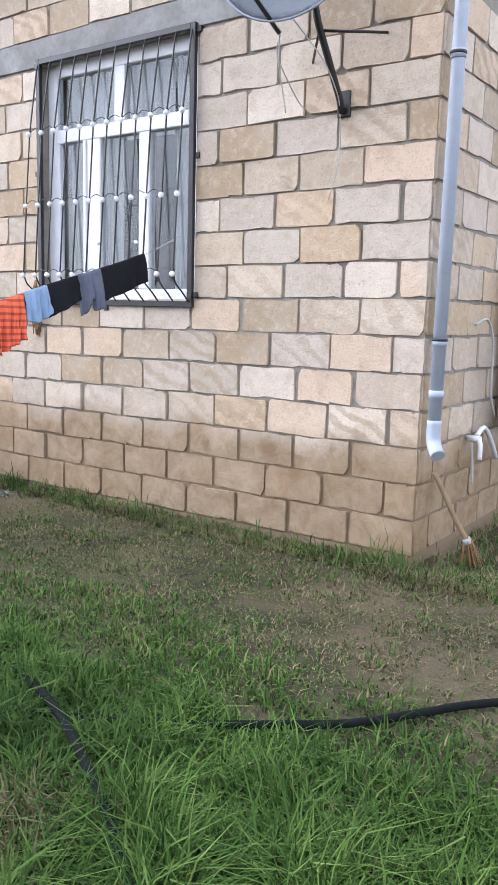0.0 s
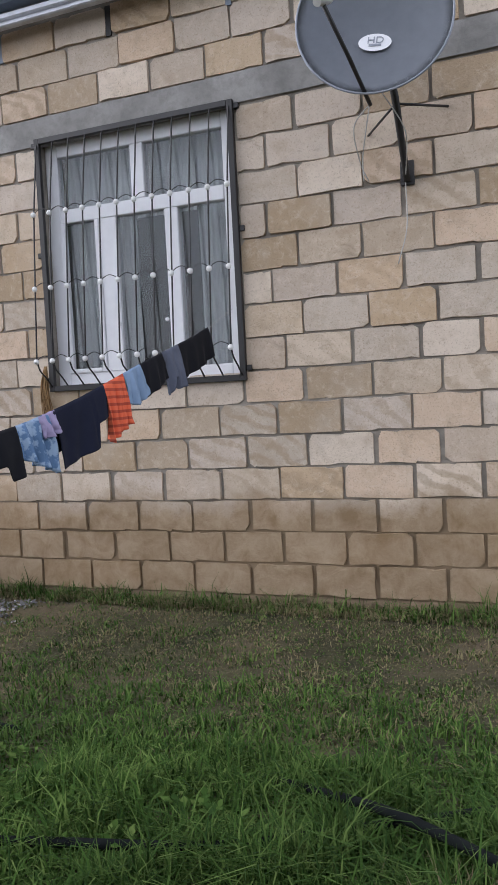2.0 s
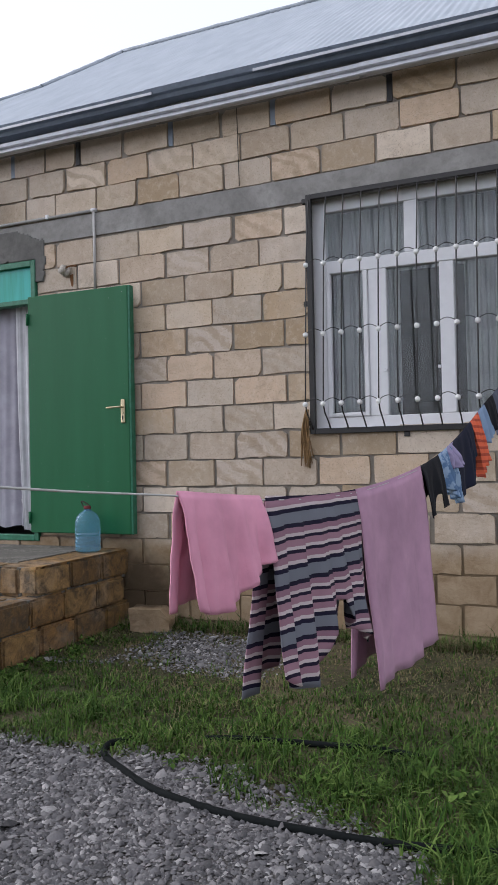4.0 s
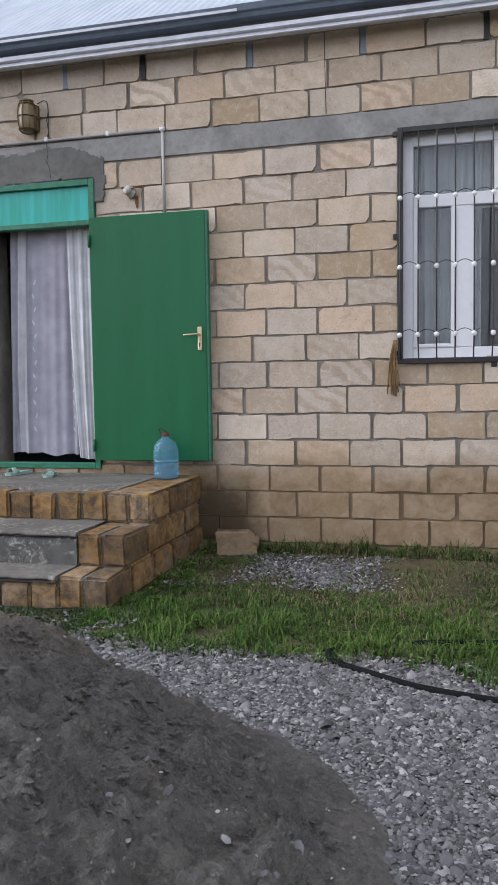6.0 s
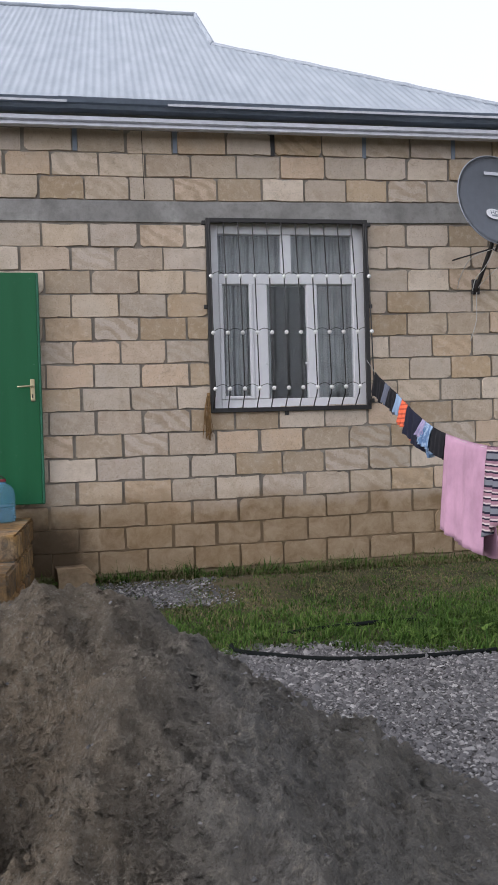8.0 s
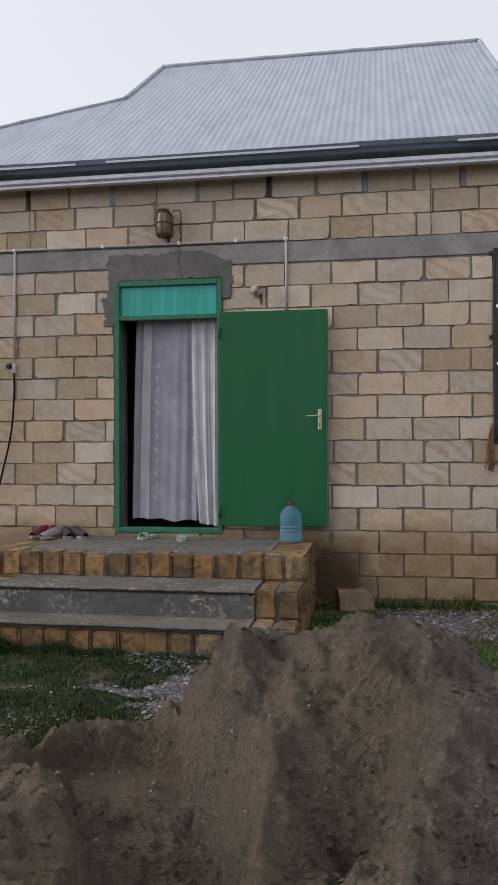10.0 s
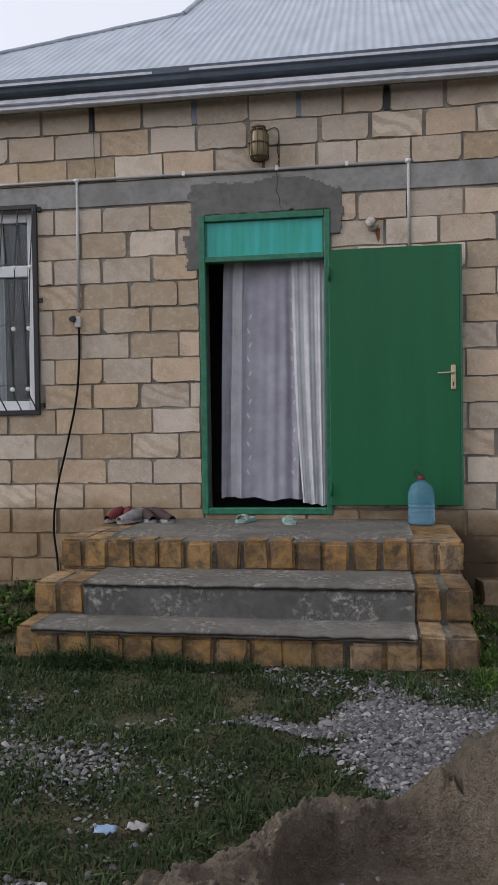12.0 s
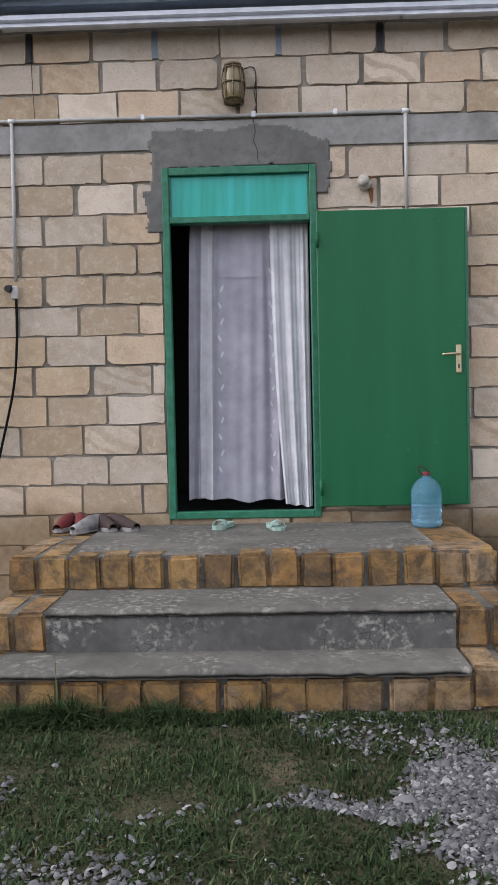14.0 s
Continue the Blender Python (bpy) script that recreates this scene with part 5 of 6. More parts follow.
pl = [(-7.185, 2.88), (-7.15, 2.885), (-7.152, 2.80), (-7.162, 2.775), (-7.17, 2.79), (-7.178, 2.82)]
bm.faces.new([bm.verts.new((x, YW - 0.0075, z)) for x, z in pl[::-1]])
bmesh.ops.recalc_face_normals(bm, faces=bm.faces[:])
bmesh.ops.solidify(bm, geom=bm.faces[:], thickness=0.002)
part("rust_run", bm, M_RUST, wall_south, "rust stain under the insulator")

# ---------------------------------------------------------------- satellite dish
dish = thing("satellite_dish", "grey offset satellite dish on a black wall bracket", "satellite dish", at=(-2.53, YW, 2.6))
D = pose(-2.57, 3.52, 3.27, 0, 0, 10) @ pose(0, 0, 0, 90 - 12, 0, 0)
bm = bmesh.new()
rings = []
for i in range(9):
    r = 0.41 * i / 8
    z = -0.075 * (1 - (i / 8) ** 2)
    rings.append([bm.verts.new((r * 0.97 * math.cos(a), r * 1.02 * math.sin(a), z)) for a in np.linspace(0, 2 * math.pi, 49)[:-1]] if i else [bm.verts.new((0, 0, z))])
for a, b in zip(rings, rings[1:]):
    n = len(b)
    for j in range(n):
        if len(a) == 1:
            bm.faces.new((a[0], b[j], b[(j + 1) % n])).smooth = True
        else:
            bm.faces.new((a[j], b[j], b[(j + 1) % n], a[(j + 1) % n])).smooth = True
bmesh.ops.solidify(bm, geom=bm.faces[:], thickness=0.004)
bm.transform(D)
reflector = part("reflector", local(bm, dish), M_DISH, dish, "grey enamelled reflector")
bm = bmesh.new()
tube(bm, [(0.398 * math.cos(a), 0.419 * math.sin(a), 0.001) for a in np.linspace(0, 2 * math.pi, 49)], 0.006, 6, caps=False)
bm.transform(D)
part("rim", local(bm, dish), M_DISH, reflector)
# oval maker's badge: plain pale ellipse with the two letters and a bar
bm = bmesh.new()
bmesh.ops.create_circle(bm, cap_ends=True, segments=28, radius=1, matrix=Matrix.Diagonal((0.085, 0.056, 1, 1)))
bm.transform(D @ Matrix.Translation((0.0, -0.10, -0.062)) @ pose(0, 0, 0, -11, 0, -6))
part("badge", local(bm, dish), M_WHITE, reflector, "white oval badge")


def lettering(name, text, size, m, material, parent):
    cu = bpy.data.curves.new(name, "FONT")
    cu.body, cu.size, cu.extrude, cu.align_x, cu.align_y = text, size, 0.0006, "CENTER", "CENTER"
    tmp = bpy.data.objects.new(name, cu)
    me = bpy.data.meshes.new_from_object(tmp)
    bpy.data.objects.remove(tmp)
    me.transform(m)
    me.materials.append(material)
    ob = new(name, me)
    ob.parent = parent
    return ob


BADGE = dish.matrix_basis.inverted() @ D @ Matrix.Translation((0.0, -0.10, -0.0595)) @ pose(0, 0, 0, -11, 0, -6)
lettering("lettering", "HD", 0.06, BADGE @ Matrix.Translation((0.003, 0.012, 0)), M_DISH, reflector)
bm = boxed(-0.03, 0.034, -0.026, -0.012, 0, 0.001)
bm.transform(BADGE)
part("badge_bar", bm, M_DISH, reflector)
# plain pale bar where the maker's mark stands
bm = boxed(-0.07, 0.12, 0.255, 0.285, 0, 0.0015)
bm.transform(D @ Matrix.Translation((0, 0, -0.030)))
part("mark_bar", local(bm, dish), M_TRIM, reflector, "pale printed mark")
lnb = Vector((-2.70, 3.02, 3.17))
part("feed_arm", local(rod([(-2.60, 3.50, 2.83), (-2.645, 3.25, 3.0), tuple(lnb)], 0.011, 8), dish), M_BLACK, dish, "black feed arm")
bm = rod([tuple(lnb + Vector((-0.01, -0.03, -0.02))), tuple(lnb + Vector((0.015, 0.06, 0.035)))], [0.022, 0.033], 12)
part("feed_horn", local(bm, dish), M_GREYP, dish)
part("mast", local(rod([(-2.53, YW - 0.03, 2.56), (-2.53, YW - 0.06, 2.62), (-2.52, 3.74, 2.93), (-2.55, 3.68, 3.15)], 0.02, 10), dish), M_BLACK, dish, "black steel bracket arm")
part("bracket", local(boxed(-2.61, -2.49, 3.65, 3.70, 3.08, 3.28, bev=0.008), dish), M_BLACK, dish)
part("stay_rod", local(rod([(-2.52, 3.75, 2.90), (-2.29, YW, 2.945)], 0.008, 6), dish), M_BLACK, dish)
part("stay_rod", local(rod([(-2.52, 3.75, 2.90), (-2.75, YW, 2.86)], 0.007, 6), dish), M_BLACK, dish)
part("wall_foot", local(boxed(-2.57, -2.49, YW - 0.02, YW + 0.005, 2.54, 2.68, bev=0.005), dish), M_BLACK, dish)
for i, pts in enumerate(([(-2.60, 3.5, 2.86), (-2.66, 3.6, 2.7), (-2.70, 3.7, 2.62), (-2.71, 3.75, 2.52)], [(-2.55, 3.55, 2.9), (-2.47, 3.7, 2.75), (-2.50, 3.9, 2.66), (-2.535, 4.03, 2.56), (-2.54, 4.04, 2.3), (-2.60, 4.05, 2.1)], [(-2.6, 3.52, 2.85), (-2.74, 3.7, 2.8), (-2.76, 3.9, 2.66), (-2.74, 4.0, 2.58)])):
    part("coax_cable", local(rod(spline(pts, 6), 0.0035, 5), dish), M_GREYP, dish, "pale coaxial cable")

# ---------------------------------------------------------------- east corner
dp = thing("downpipe", "blue-grey plastic rain downpipe on the house corner", "downpipe", at=(-1.895, 4.12, 0.75))
part("pipe", local(rod([(-1.80, 3.78, 4.02), (-1.85, 3.92, 3.9), (-1.895, 4.10, 3.72), (-1.897, 4.10, 3.0), (-1.90, 4.10, 0.86)], 0.0365, 16), dp), M_GREY_PVC, dp)
for z in (2.76, 1.30, 1.02):
    part("socket_collar", local(rod([(-1.899, 4.10, z), (-1.899, 4.10, z + 0.045)], 0.041, 16), dp), M_GREY_PVC, dp)
for z in (2.78, 1.33):
    part("clamp", local(rod([(-1.899, 4.10, z), (-1.899, 4.10, z + 0.016)], 0.0435, 16), dp), M_BLACK, dp, "dark pipe clamp")
part("elbow", local(rod(spline([(-1.90, 4.10, 0.90), (-1.898, 4.098, 0.80), (-1.88, 4.08, 0.755), (-1.845, 4.045, 0.715)], 5), 0.039, 16), dp), M_GREY_PVC, dp)
br = thing("broom", "old twig broom leaning in the corner", "broom", at=(-1.72, 4.35, 0.05))
part("stick", local(rod(spline([(-1.905, 4.16, 0.60), (-1.86, 4.22, 0.47), (-1.80, 4.28, 0.31), (-1.745, 4.32, 0.20)], 4), [0.015] * 12 + [0.017], 8), br), M_WOOD, br)
bm = bmesh.new()
rnd = random.Random(6)
for _ in range(60):
    a = rnd.uniform(0, 6.28)
    r = rnd.uniform(0, 1)
    tube(bm, [(-1.745 + 0.02 * r * math.cos(a), 4.32 + 0.02 * r * math.sin(a), 0.22), (-1.715 + 0.085 * r * math.cos(a), 4.34 + 0.08 * r * math.sin(a), 0.035)], 0.003, 4)
part("brush_head", local(bm, br), M_STRAW, br, "bundle of dry twigs")
part("binding", local(rod([(-1.752, 4.315, 0.215), (-1.74, 4.322, 0.185)], 0.026, 10), br), M_GREYP, br)
tank = thing("water_heater", "white enamelled water heater tank on the side wall", "water heater", at=(-1.74, 5.35, 0.75))
part("body", local(turned([(0.12, 0), (0.185, 0.02), (0.21, 0.06), (0.21, 1.03), (0.185, 1.07), (0.12, 1.09)], (-1.74, 5.35, 0.75), 28), tank), M_WHITE, tank)
part("flue", local(rod([(-1.76, 5.35, 1.84), (-1.76, 5.35, 2.9)], 0.03, 12), tank), M_BLACK, tank, "dark flue pipe")
for pts in ([(-1.93, 4.72, 1.42), (-1.90, 4.85, 1.45), (-1.89, 4.95, 1.3), (-1.90, 5.0, 1.0), (-1.9, 5.1, 0.85)], [(-1.91, 4.75, 0.70), (-1.90, 4.76, 0.55), (-1.89, 4.75, 0.44)]):
    part("pipe", local(rod(spline(pts, 6), 0.008, 6), tank), M_GREYP, tank)
tap = thing("garden_tap", "white plastic tap and pipe elbow on the side wall", "tap", at=(-1.93, 4.8, 0.7))
part("body", local(rod([(-1.96, 4.80, 0.72), (-1.87, 4.79, 0.72)], 0.02, 10), tap), M_WHITE, tap)
part("spout", local(rod(spline([(-1.885, 4.79, 0.72), (-1.86, 4.76, 0.69), (-1.855, 4.75, 0.60)], 4), 0.015, 8), tap), M_WHITE, tap)
part("arm", local(rod(spline([(-1.90, 4.80, 0.74), (-1.89, 4.90, 0.78), (-1.89, 5.05, 0.68), (-1.90, 5.2, 0.55)], 5), 0.016, 8), tap), M_WHITE, tap)

# ---------------------------------------------------------------- clothesline
LINE = [(4.0, 1.93), (3.6, 1.76), (3.0, 1.575), (2.45, 1.40), (2.0, 1.29), (1.5, 1.225), (1.05, 1.195), (0.6, 1.2), (0.1, 1.235), (-0.74, 1.315), (-2.2, 1.56), (-3.9, 1.98)]


def line_x(y):
    return -3.64 - 0.0875 * (4.0 - y)


rope_pts = spline([(line_x(y), y, z) for y, z in LINE], 6)


def line_z(y):
    for a, b in zip(rope_pts, rope_pts[1:]):
        if a.y >= y >= b.y:
            return a.z + (b.z - a.z) * (a.y - y) / max(1e-6, a.y - b.y)
    return 1.3


tagged(link("clothesline", rod([tuple(p) for p in rope_pts], 0.0022, 6), M_GREYP), "thin pale washing line tied to the window guard", "washing line")
post = thing("line_post", "plain dark steel post holding the washing line", "post", at=(-4.33, -3.92, 0))
part("pole", local(rod([(-4.33, -3.92, -0.05), (-4.33, -3.92, 2.05)], 0.025, 10), post), M_BLACK, post)


def hang(name, y0, y1, front, back, material, label, folds=3, amp=0.012, seed=0, lean=0.0, sway=0.0, spread=0.03, cat="laundry", thick=0.004, group="laundry on the line"):
    """A cloth folded over the line from y0 to y1. front and back: how far each half hangs down, a number or a function of u."""
    r = random.Random(seed)
    ph = [r.uniform(0, 6.28) for _ in range(4)]
    fr = front if callable(front) else (lambda u: front)
    bk = back if callable(back) else (lambda u: back)

    def fn(u, v):
        y = y0 + (y1 - y0) * u
        s = 2 * v - 1                      # -1 back hem, 0 over the line, 1 front hem
        d = fr(u) * s if s > 0 else -bk(u) * s
        side = 1 if s > 0 else -1
        a = min(1.0, abs(s) * 6)
        wavy = amp * (math.sin(2 * math.pi * folds * u + ph[0]) + 0.6 * math.sin(2 * math.pi * folds * 2.3 * u + ph[1] + 2 * abs(s)))
        wavy += 0.5 * amp * noise.noise((u * 4 + seed, s * 3, 2))
        off = side * (0.006 + spread * abs(s)) * a + wavy * abs(s) ** 0.7
        yy = y + lean * d + sway * (u - 0.5) * d + 0.008 * noise.noise((u * 5, s * 4, seed))
        return (line_x(y) + off, yy, line_z(y) + 0.007 * (1 - a) - d)

    bm = sheet_mesh(fn, 36, 40, thick)
    ob = link(name, bm, material, smooth=True)
    return tagged(ob, label, cat, group)


def legs(drop, gap=0.5, depth=0.45, width=0.12):
    """Two trouser legs: the hem jumps up in the middle."""
    return lambda u: drop * (1 - depth * math.exp(-((u - gap) / width) ** 4))


hang("pink_towel", 1.09, 1.80, lambda u: 0.63 + 0.05 * u, lambda u: 0.60, M_PINK, "large lilac-pink terry towel hanging on the line", 2, 0.012, 1, lean=0.03, spread=0.04, cat="towel")
hang("striped_jumper", 0.47, 1.09, lambda u: 0.43 + 0.05 * math.sin(7 * u) - 0.10 * math.exp(-((u - 0.55) / 0.13) ** 4), lambda u: 0.43 + 0.06 * math.cos(6 * u), M_STRIPE, "striped knit jumper in grey, plum and black", 5, 0.018, 2, lean=-0.10, spread=0.05, cat="jumper")
hang("rose_shirt", 0.08, 0.44, lambda u: 0.18 + 0.06 * (1 - u) + 0.03 * math.sin(5 * u), lambda u: 0.25 - 0.08 * u, M_ROSE, "rose-pink cotton shirt folded over the line", 3, 0.012, 3, lean=0.05, cat="shirt")
hang("black_shorts", 1.80, 2.06, legs(0.20, 0.55, 0.35, 0.12), 0.15, M_BLACKC, "black jersey shorts hanging on the line", 1.3, 0.009, 4, cat="shorts")
hang("denim_shorts", 2.06, 2.27, lambda u: 0.13 + 0.13 * u, 0.14, M_DENIM, "washed blue denim shorts crumpled on the line", 3, 0.02, 5, cat="shorts")
hang("lilac_top", 2.20, 2.30, 0.085, 0.10, M_LILAC, "small lilac cotton top on the line", 2, 0.02, 6, cat="top")
hang("navy_shirt", 2.29, 2.66, lambda u: 0.25 - 0.11 * (u > 0.72), 0.2, M_NAVY, "dark navy jersey shirt hanging on the line", 1.4, 0.010, 7, cat="shirt")
hang("orange_shirt", 2.66, 2.82, lambda u: 0.27 - 0.03 * u, 0.16, M_ORANGE, "bright orange checked cotton shirt on the line", 3, 0.022, 8, lean=-0.12, cat="shirt")
hang("pale_blue_cloth", 2.82, 2.97, lambda u: 0.14 + 0.03 * math.sin(3 * u), 0.12, M_SKYC, "small pale blue cotton cloth on the line", 2, 0.014, 9, cat="cloth")
hang("black_vest", 2.96, 3.18, lambda u: 0.17 - 0.04 * u, 0.14, M_BLACKC, "black jersey vest hanging on the line", 1.4, 0.009, 10, cat="vest")
hang("grey_shorts", 3.17, 3.34, legs(0.22, 0.45, 0.35, 0.15), 0.14, M_GREYC, "slate-grey shorts hanging on the line", 2, 0.014, 11, cat="shorts")
hang("black_shirt", 3.33, 3.68, lambda u: 0.18 - 0.02 * u, 0.17, M_BLACKC, "black jersey shirt pinned near the wall", 1.6, 0.009, 12, cat="shirt")
peg = thing("clothes_peg", "large yellow plastic clothes peg clipped on the line", "clothes peg", at=(line_x(-0.48), -0.48, line_z(-0.48)))
for s in (-1, 1):
    bm = bmesh.new()
    prof = ((0.001, 0.02, 0.018), (0.001, 0.021, -0.02), (0.006, 0.026, -0.05), (0.010, 0.029, -0.075), (0.014, 0.026, -0.092))
    cols = [[bm.verts.new(q) for q in ((-0.009, yi * s, z), (0.009, yi * s, z), (0.009, yo * s, z), (-0.009, yo * s, z))] for yi, yo, z in prof]
    for a, b in zip(cols, cols[1:]):
        for j in range(4):
            bm.faces.new((a[j], a[(j + 1) % 4], b[(j + 1) % 4], b[j]))
    bm.faces.new(cols[0])
    bm.faces.new(cols[-1])
    bmesh.ops.recalc_face_normals(bm, faces=bm.faces[:])
    part("jaw", bm, M_YELLOW, peg)
part("spring", rod([(-0.012, 0, -0.012), (0.016, 0, -0.012)], 0.007, 8), M_GREYP, peg, "steel spring")

# ---------------------------------------------------------------- hoses on the ground
def hose(name, pts, r, label):
    p = spline([(x, y, ground_z(x, y) + r * 0.9 + z) for x, y, z in pts], 8)
    return tagged(link(name, rod([tuple(q) for q in p], r, 10), M_RUBBER), label, "hose")


hose("garden_hose", [(-5.22, 1.86, -0.02), (-5.27, 1.72, 0), (-5.22, 1.60, 0), (-5.04, 1.47, 0), (-4.80, 1.34, 0), (-4.46, 1.25, 0), (-4.15, 1.23, 0), (-3.83, 1.25, 0), (-3.5, 1.29, 0.01), (-3.19, 1.34, 0.02), (-2.67, 1.45, 0.02), (-2.29, 1.65, 0.012), (-1.95, 1.85, 0.008), (-1.79, 1.97, 0.008), (-1.44, 2.28, 0.01), (-1.26, 2.53, 0.01), (-1.09, 2.78, 0.01), (-0.6, 3.3, 0)], 0.016, "black rubber garden hose lying in the grass")
hose("water_pipe", [(-2.66, 1.87, 0.0), (-2.50, 1.80, 0.02), (-2.2, 1.68, 0.048), (-1.83, 1.49, 0.055), (-1.49, 1.28, 0.055), (-1.1, 1.0, 0.045), (-0.7, 0.62, 0.02)], 0.0165, "black plastic water pipe crossing the lawn")
hose("buried_pipe", [(-4.9, 1.96, -0.012), (-4.7, 1.985, 0.0), (-4.4, 2.03, 0.004), (-4.1, 2.07, 0.0), (-3.9, 2.09, -0.015)], 0.014, "half-buried dark pipe in the grass")

# ---------------------------------------------------------------- things on and by the doorstep
bt = thing("water_bottle", "five litre pale blue plastic water bottle on the doorstep", "bottle", at=(-6.87, 3.82, 0.614))
prof = [(0.085, 0.0), (0.097, 0.010), (0.100, 0.03)]
for i in range(4):
    z = 0.045 + 0.032 * i
    prof += [(0.100, z), (0.095, z + 0.008), (0.095, z + 0.012), (0.100, z + 0.02)]
prof += [(0.100, 0.175), (0.096, 0.19), (0.099, 0.205), (0.097, 0.235), (0.088, 0.265), (0.070, 0.292), (0.045, 0.312), (0.026, 0.320), (0.024, 0.335)]
bottle_body = part("body", turned(prof, (0, 0, 0), 28), M_BOTTLE, bt, "translucent blue body")
part("cap", turned([(0.027, 0.332), (0.028, 0.336), (0.028, 0.352), (0.024, 0.356)], (0, 0, 0), 18), M_REDSHOE, bottle_body, "dark red screw cap")
part("handle", rod(spline([(-0.026, 0, 0.338), (-0.045, 0, 0.362), (-0.05, -0.01, 0.392), (-0.02, -0.012, 0.385), (0.015, -0.005, 0.362), (0.026, 0, 0.338)], 4), 0.0045, 6), M_BROWNSHOE, bt, "dark carrying strap")


def sandal(x, y, rz):
    s = thing("sandal", "mint green foam slider sandal on the landing", "sandal", "pair of sandals", at=(0, 0, 0))
    bm = bmesh.new()
    o = [(0.0, -0.12), (0.034, -0.11), (0.042, -0.06), (0.036, 0.0), (0.044, 0.06), (0.036, 0.11), (0.0, 0.13), (-0.036, 0.11), (-0.044, 0.06), (-0.034, 0.0), (-0.036, -0.06), (-0.03, -0.11)]
    fc = bm.faces.new([bm.verts.new((px, py, 0.002)) for px, py in o])
    e = bmesh.ops.extrude_face_region(bm, geom=[fc])
    for v in e["geom"]:
        if isinstance(v, bmesh.types.BMVert):
            v.co.z = 0.024 + 0.008 * (v.co.y < -0.05)
    bmesh.ops.recalc_face_normals(bm, faces=bm.faces[:])
    part("sole", bm, M_MINT, s)
    bm = sheet_mesh(lambda u, v: (0.045 * math.cos(math.pi * u), 0.03 + 0.05 * v, 0.016 + 0.045 * math.sin(math.pi * u)), 12, 3, 0.005)
    part("strap", bm, M_MINT, s)
    s.matrix_basis = pose(x, y, 0.619, 0, 0, rz)


sandal(-8.20, 3.86, 160)
sandal(-7.86, 3.78, 195)


def shoe(x, y, rz, body, label, roll=0):
    s = thing("shoe", label, "shoe", "shoes by the door")
    def up(u, v):
        a = math.pi * v
        w = 0.042 * (0.75 + 0.35 * math.sin(math.pi * min(1, u * 1.2)))
        hh = 0.085 - 0.05 * max(0, u - 0.35) / 0.65
        return (w * math.cos(a), -0.12 + 0.255 * u, 0.02 + hh * math.sin(a) ** 0.7)
    upper = part("upper", sheet_mesh(up, 12, 10, 0.004), body, s, smooth=True)
    bm = bmesh.new()
    o = [(0.0, -0.13), (0.034, -0.12), (0.042, -0.06), (0.038, 0.0), (0.048, 0.06), (0.038, 0.12), (0.0, 0.14), (-0.036, 0.12), (-0.046, 0.06), (-0.036, 0.0), (-0.04, -0.06), (-0.032, -0.12)]
    fc = bm.faces.new([bm.verts.new((px, py, 0.001)) for px, py in o])
    e = bmesh.ops.extrude_face_region(bm, geom=[fc])
    for v in e["geom"]:
        if isinstance(v, bmesh.types.BMVert):
            v.co.z = 0.026
    bmesh.ops.recalc_face_normals(bm, faces=bm.faces[:])
    part("sole", bm, M_WHITESHOE, s, "pale rubber sole")
    for i in range(4):
        z = 0.085 - 0.012 * i
        part("lace", rod(spline([(-0.024, 0.0 + 0.022 * i, z - 0.01), (0, 0.004 + 0.022 * i, z + 0.006), (0.024, 0.0 + 0.022 * i, z - 0.01)], 3), 0.003, 5), M_WHITESHOE, upper)
    s.matrix_basis = pose(x, y, 0.618, 0, roll, rz)


shoe(-9.27, 3.90, 172, M_REDSHOE, "red and white trainer by the doorway")
shoe(-9.17, 3.93, 196, M_REDSHOE, "red and white trainer by the doorway")
shoe(-9.10, 3.80, 150, M_WHITESHOE, "scuffed white trainer by the doorway")
shoe(-8.99, 3.86, 215, M_BROWNSHOE, "brown suede trainer with pale sole by the doorway")
shoe(-8.87, 3.85, 232, M_BROWNSHOE, "brown suede trainer with pale sole by the doorway")
bm = boxed(-0.16, 0.16, -0.09, 0.09, 0, 0.175)
bmesh.ops.subdivide_edges(bm, edges=bm.edges[:], cuts=3, use_grid_fill=True)
for v in bm.verts:
    v.co += Vector((noise.noise(v.co * 9), noise.noise(v.co * 9 + Vector((5, 0, 0))), noise.noise(v.co * 9 + Vector((0, 7, 0))))) * 0.018
    if v.co.x > 0.08 and v.co.z > 0.1:
        v.co.z -= (v.co.x - 0.08) * 0.9
bm.transform(pose(-6.30, 3.84, 0.03, 0, 0, 12))
tagged(link("broken_block", bm, M_STONE), "broken pale limestone block lying at the wall foot", "stone block")
for i, (x, y, c) in enumerate(((-8.12, 0.30, M_WHITESHOE), (-8.02, 0.33, M_WHITESHOE))):
    bm = sheet_mesh(lambda u, v: (x + 0.07 * (u - 0.5), y + 0.05 * (v - 0.5), ground_z(x, y) + 0.03 + 0.02 * noise.noise((u * 4 + i * 3, v * 4, 2))), 6, 6, 0.001)
    tagged(link("litter_scrap", bm, M_SKYC if i == 0 else M_WHITESHOE), "crumpled scrap of pale plastic litter on the grass", "litter")


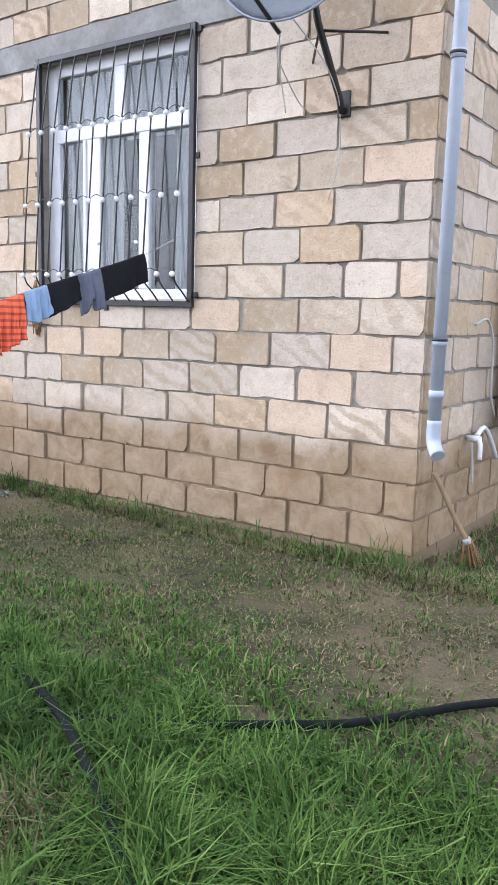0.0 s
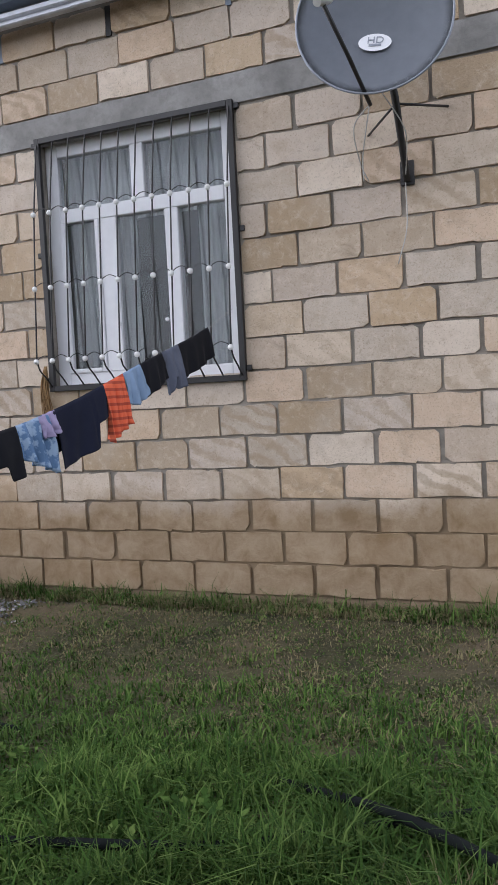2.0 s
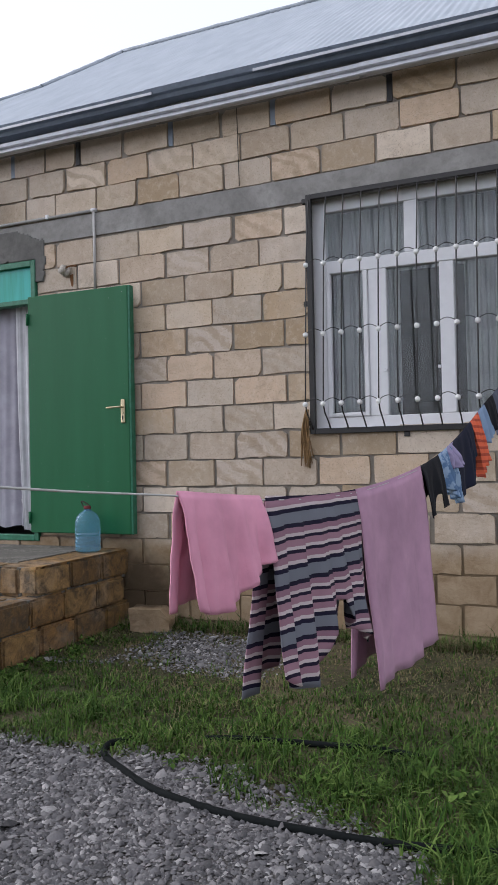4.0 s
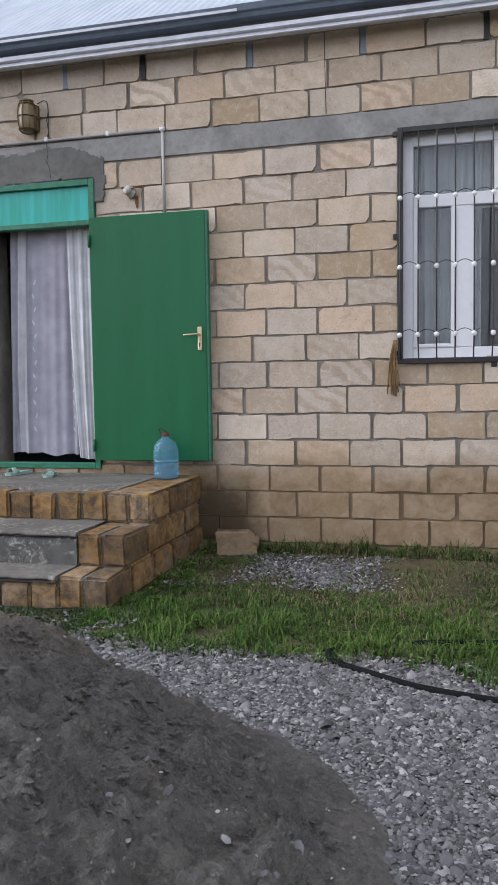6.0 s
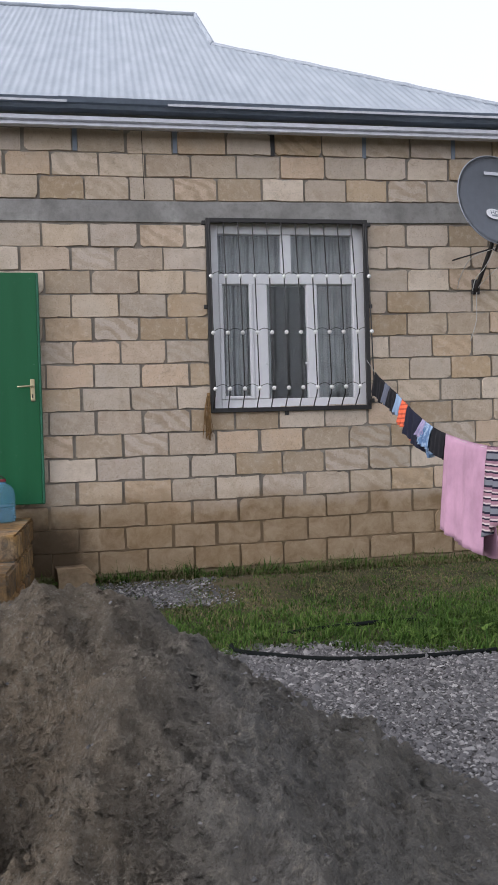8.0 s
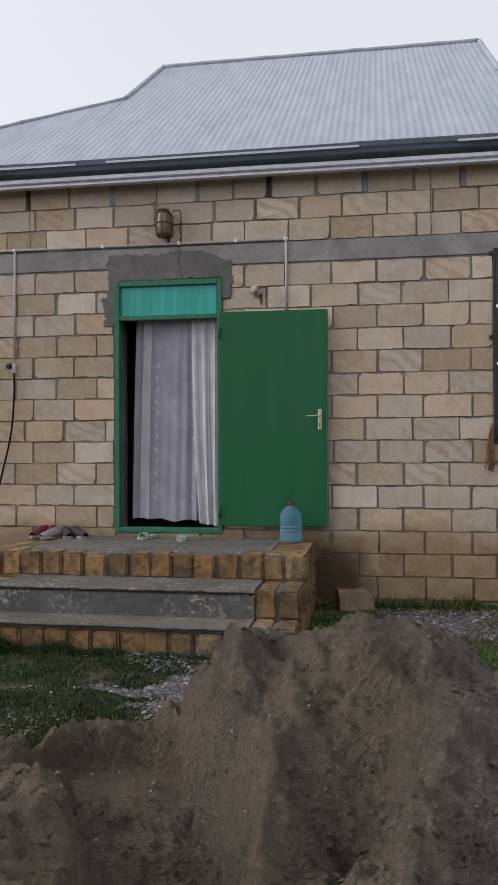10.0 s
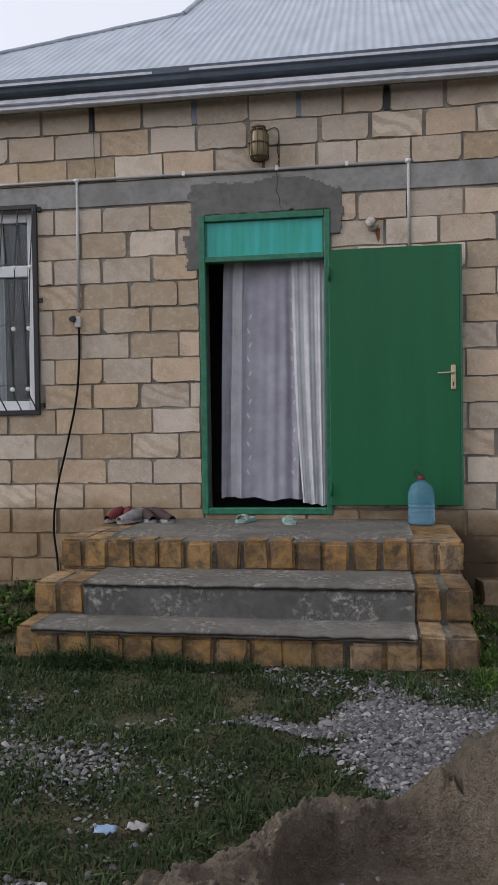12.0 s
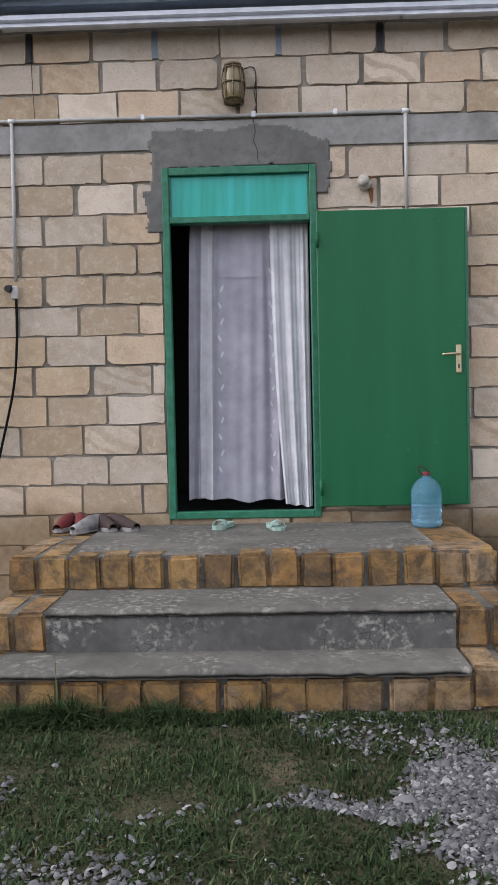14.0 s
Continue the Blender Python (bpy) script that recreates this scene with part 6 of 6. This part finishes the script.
# ---------------------------------------------------------------- grass
def lawn_density(x, y):
    """Blades wanted at a place, 0 to 1, and how dry they are."""
    g = gravel_here(x, y)
    if y > YW - 0.03 and XW < x < XE:
        return 0, 0
    if sx0 - 0.02 < x < sx1 + 0.02 and y > 2.17:
        return 0, 0
    n = noise.noise((x * 0.9, y * 0.9, 17))
    n2 = noise.noise((x * 3, y * 3, 27))
    n3 = noise.noise((x * 9, y * 9, 7))
    d = (1.0 if x > -6.7 else 0.75) + 0.5 * n + 0.3 * n2 + 0.8 * n3
    dry = 0.25 + 0.5 * n2 + 0.35 * n
    if x > -6.7:
        dry += 0.75 * max(0, min(1, (y - (2.7 if x > -2.8 else 2.25)) / 0.8)) - 0.15 - 0.35 * lump(x, y, -3.2, 1.5, 2.2, 0.5)
        d -= 0.25 * max(0, min(1, (y - 2.2) / 0.8))
    bare = lump(x, y, -1.5, 3.05, 0.75, 0.5) + lump(x, y, -1.95, 1.2, 0.25, 0.28)
    dry += 1.2 * bare
    d -= 0.45 * bare
    if x < -6.7:
        dry -= 0.3
        d += 0.4
    if heap_z(x, y) > ground_z(x, y):
        d = 0
    d *= 1 - min(1, g * 1.3)
    return max(0.0, min(1.0, d)), max(0.0, min(1.0, dry))


def blades(name, spots, material, label):
    """Bent, tapering blades, four triangles each."""
    spots = np.array(spots)
    r = np.random.default_rng(12)
    n = len(spots)
    x, y, z, hgt = spots.T
    a, bend = r.uniform(0, 2 * np.pi, n), r.uniform(0.2, 1.5, n)
    w = r.uniform(0.0018, 0.0046, n)
    ca, sa = np.cos(a), np.sin(a)
    V = np.empty((n, 5, 3))
    for i, (t, s) in enumerate(((0, -1), (0, 1), (0.55, -0.8), (0.55, 0.8), (1.0, 0))):
        out = hgt * bend * t * t
        V[:, i, 0] = x + ca * out - sa * w * s
        V[:, i, 1] = y + sa * out + ca * w * s
        V[:, i, 2] = z + hgt * t * (1 - 0.42 * bend * t)
    T = np.array([(0, 1, 3), (0, 3, 2), (2, 3, 4)])
    T = (T[None] + 5 * np.arange(n)[:, None, None]).reshape(-1, 3)
    ob = fast_mesh(name, V.reshape(-1, 3), T, material)
    return tagged(ob, label, "grass", kind="stuff")


rg = np.random.default_rng(21)
green, straw = [], []
for x0, x1, y0, y1, cnt in ((-6.9, -0.2, 1.0, 4.1, 125000), (-3.6, -0.2, 0.5, 2.1, 60000), (-11.2, -6.6, -0.4, 2.45, 130000), (-10.8, -9.3, 2.3, 4.05, 7000), (-6.75, -6.1, 1.7, 4.0, 5000), (-6.6, -1.9, 3.85, 4.05, 8000), (-9.4, -6.6, 2.05, 2.2, 3500), (-9.4, -7.9, 2.06, 2.2, 4500), (-1.95, -1.2, 3.6, 5.5, 3500)):
    for x, y in np.c_[rg.uniform(x0, x1, cnt), rg.uniform(y0, y1, cnt)]:
        d, dry = lawn_density(x, y)
        if rg.random() > d:
            continue
        tall = 1.0 + 1.5 * lump(x, y, -1.0, 1.3, 1.2, 0.6) + 0.7 * lump(x, y, -3.0, 1.5, 1.0, 0.35) + 0.5 * lump(x, y, -2.1, 3.9, 0.5, 0.3)
        if y > 3.84:
            tall += 0.7
        tall += 2.6 * lump(x, y, -9.0, 2.14, 0.7, 0.07)
        if x < -6.7:
            tall *= 0.6
        tall *= max(0.3, 0.85 + 0.9 * noise.noise((x * 4, y * 4, 41)))
        h = 0.055 * tall * rg.lognormal(0, 0.35)
        if x > -6.7 and y < 3.84:
            h *= 1.0 - 0.4 * max(0, min(1, (y - 2.3) / 0.8))
        (straw if rg.random() < dry * 0.8 else green).append((x, y, ground_z(x, y) - 0.004, h))
blades("lawn_grass", [g for g in green if g[0] > -6.7], M_GRASS, "uneven green lawn grass")
blades("short_turf", [g for g in green if g[0] <= -6.7], M_TURF, "short dark green turf before the doorstep")
blades("dry_grass", [(x, y, z, h * 0.62) for x, y, z, h in straw], M_DRY, "dry straw-coloured grass")


def weeds(name, spots, label):
    """Low broad-leaved weeds."""
    r = np.random.default_rng(9)
    V, T = [], []
    for x, y, s in spots:
        z = ground_z(x, y)
        for _ in range(26):
            a, l, el = r.uniform(0, 6.28), s * r.uniform(0.5, 1.2), r.uniform(0.2, 1.2)
            bx, by, bz = x + r.normal(0, s * 0.7), y + r.normal(0, s * 0.5), z + r.uniform(0.0, s * 1.0)
            dx, dy, dz = math.cos(a) * math.cos(el), math.sin(a) * math.cos(el), math.sin(el)
            wx, wy = -math.sin(a) * l * 0.3, math.cos(a) * l * 0.3
            o = len(V)
            V += [(bx, by, bz), (bx + dx * l * 0.5 + wx, by + dy * l * 0.5 + wy, bz + dz * l * 0.5), (bx + dx * l, by + dy * l, bz + dz * l * 0.7), (bx + dx * l * 0.5 - wx, by + dy * l * 0.5 - wy, bz + dz * l * 0.5)]
            T += [(o, o + 1, o + 2), (o, o + 2, o + 3)]
    return tagged(fast_mesh(name, V, T, M_GRASS), label, "weeds", kind="stuff")


rw = random.Random(2)
weeds("weeds", [(rw.gauss(-3.05, 0.5), rw.gauss(1.62, 0.12), 0.045) for _ in range(40)] + [(rw.uniform(-10.5, -9.5), rw.uniform(2.6, 3.9), 0.07) for _ in range(45)] + [(rw.uniform(-6.6, -6.3), rw.uniform(2.3, 3.9), 0.035) for _ in range(22)], "broad-leaved green weeds")

lay_blocks()
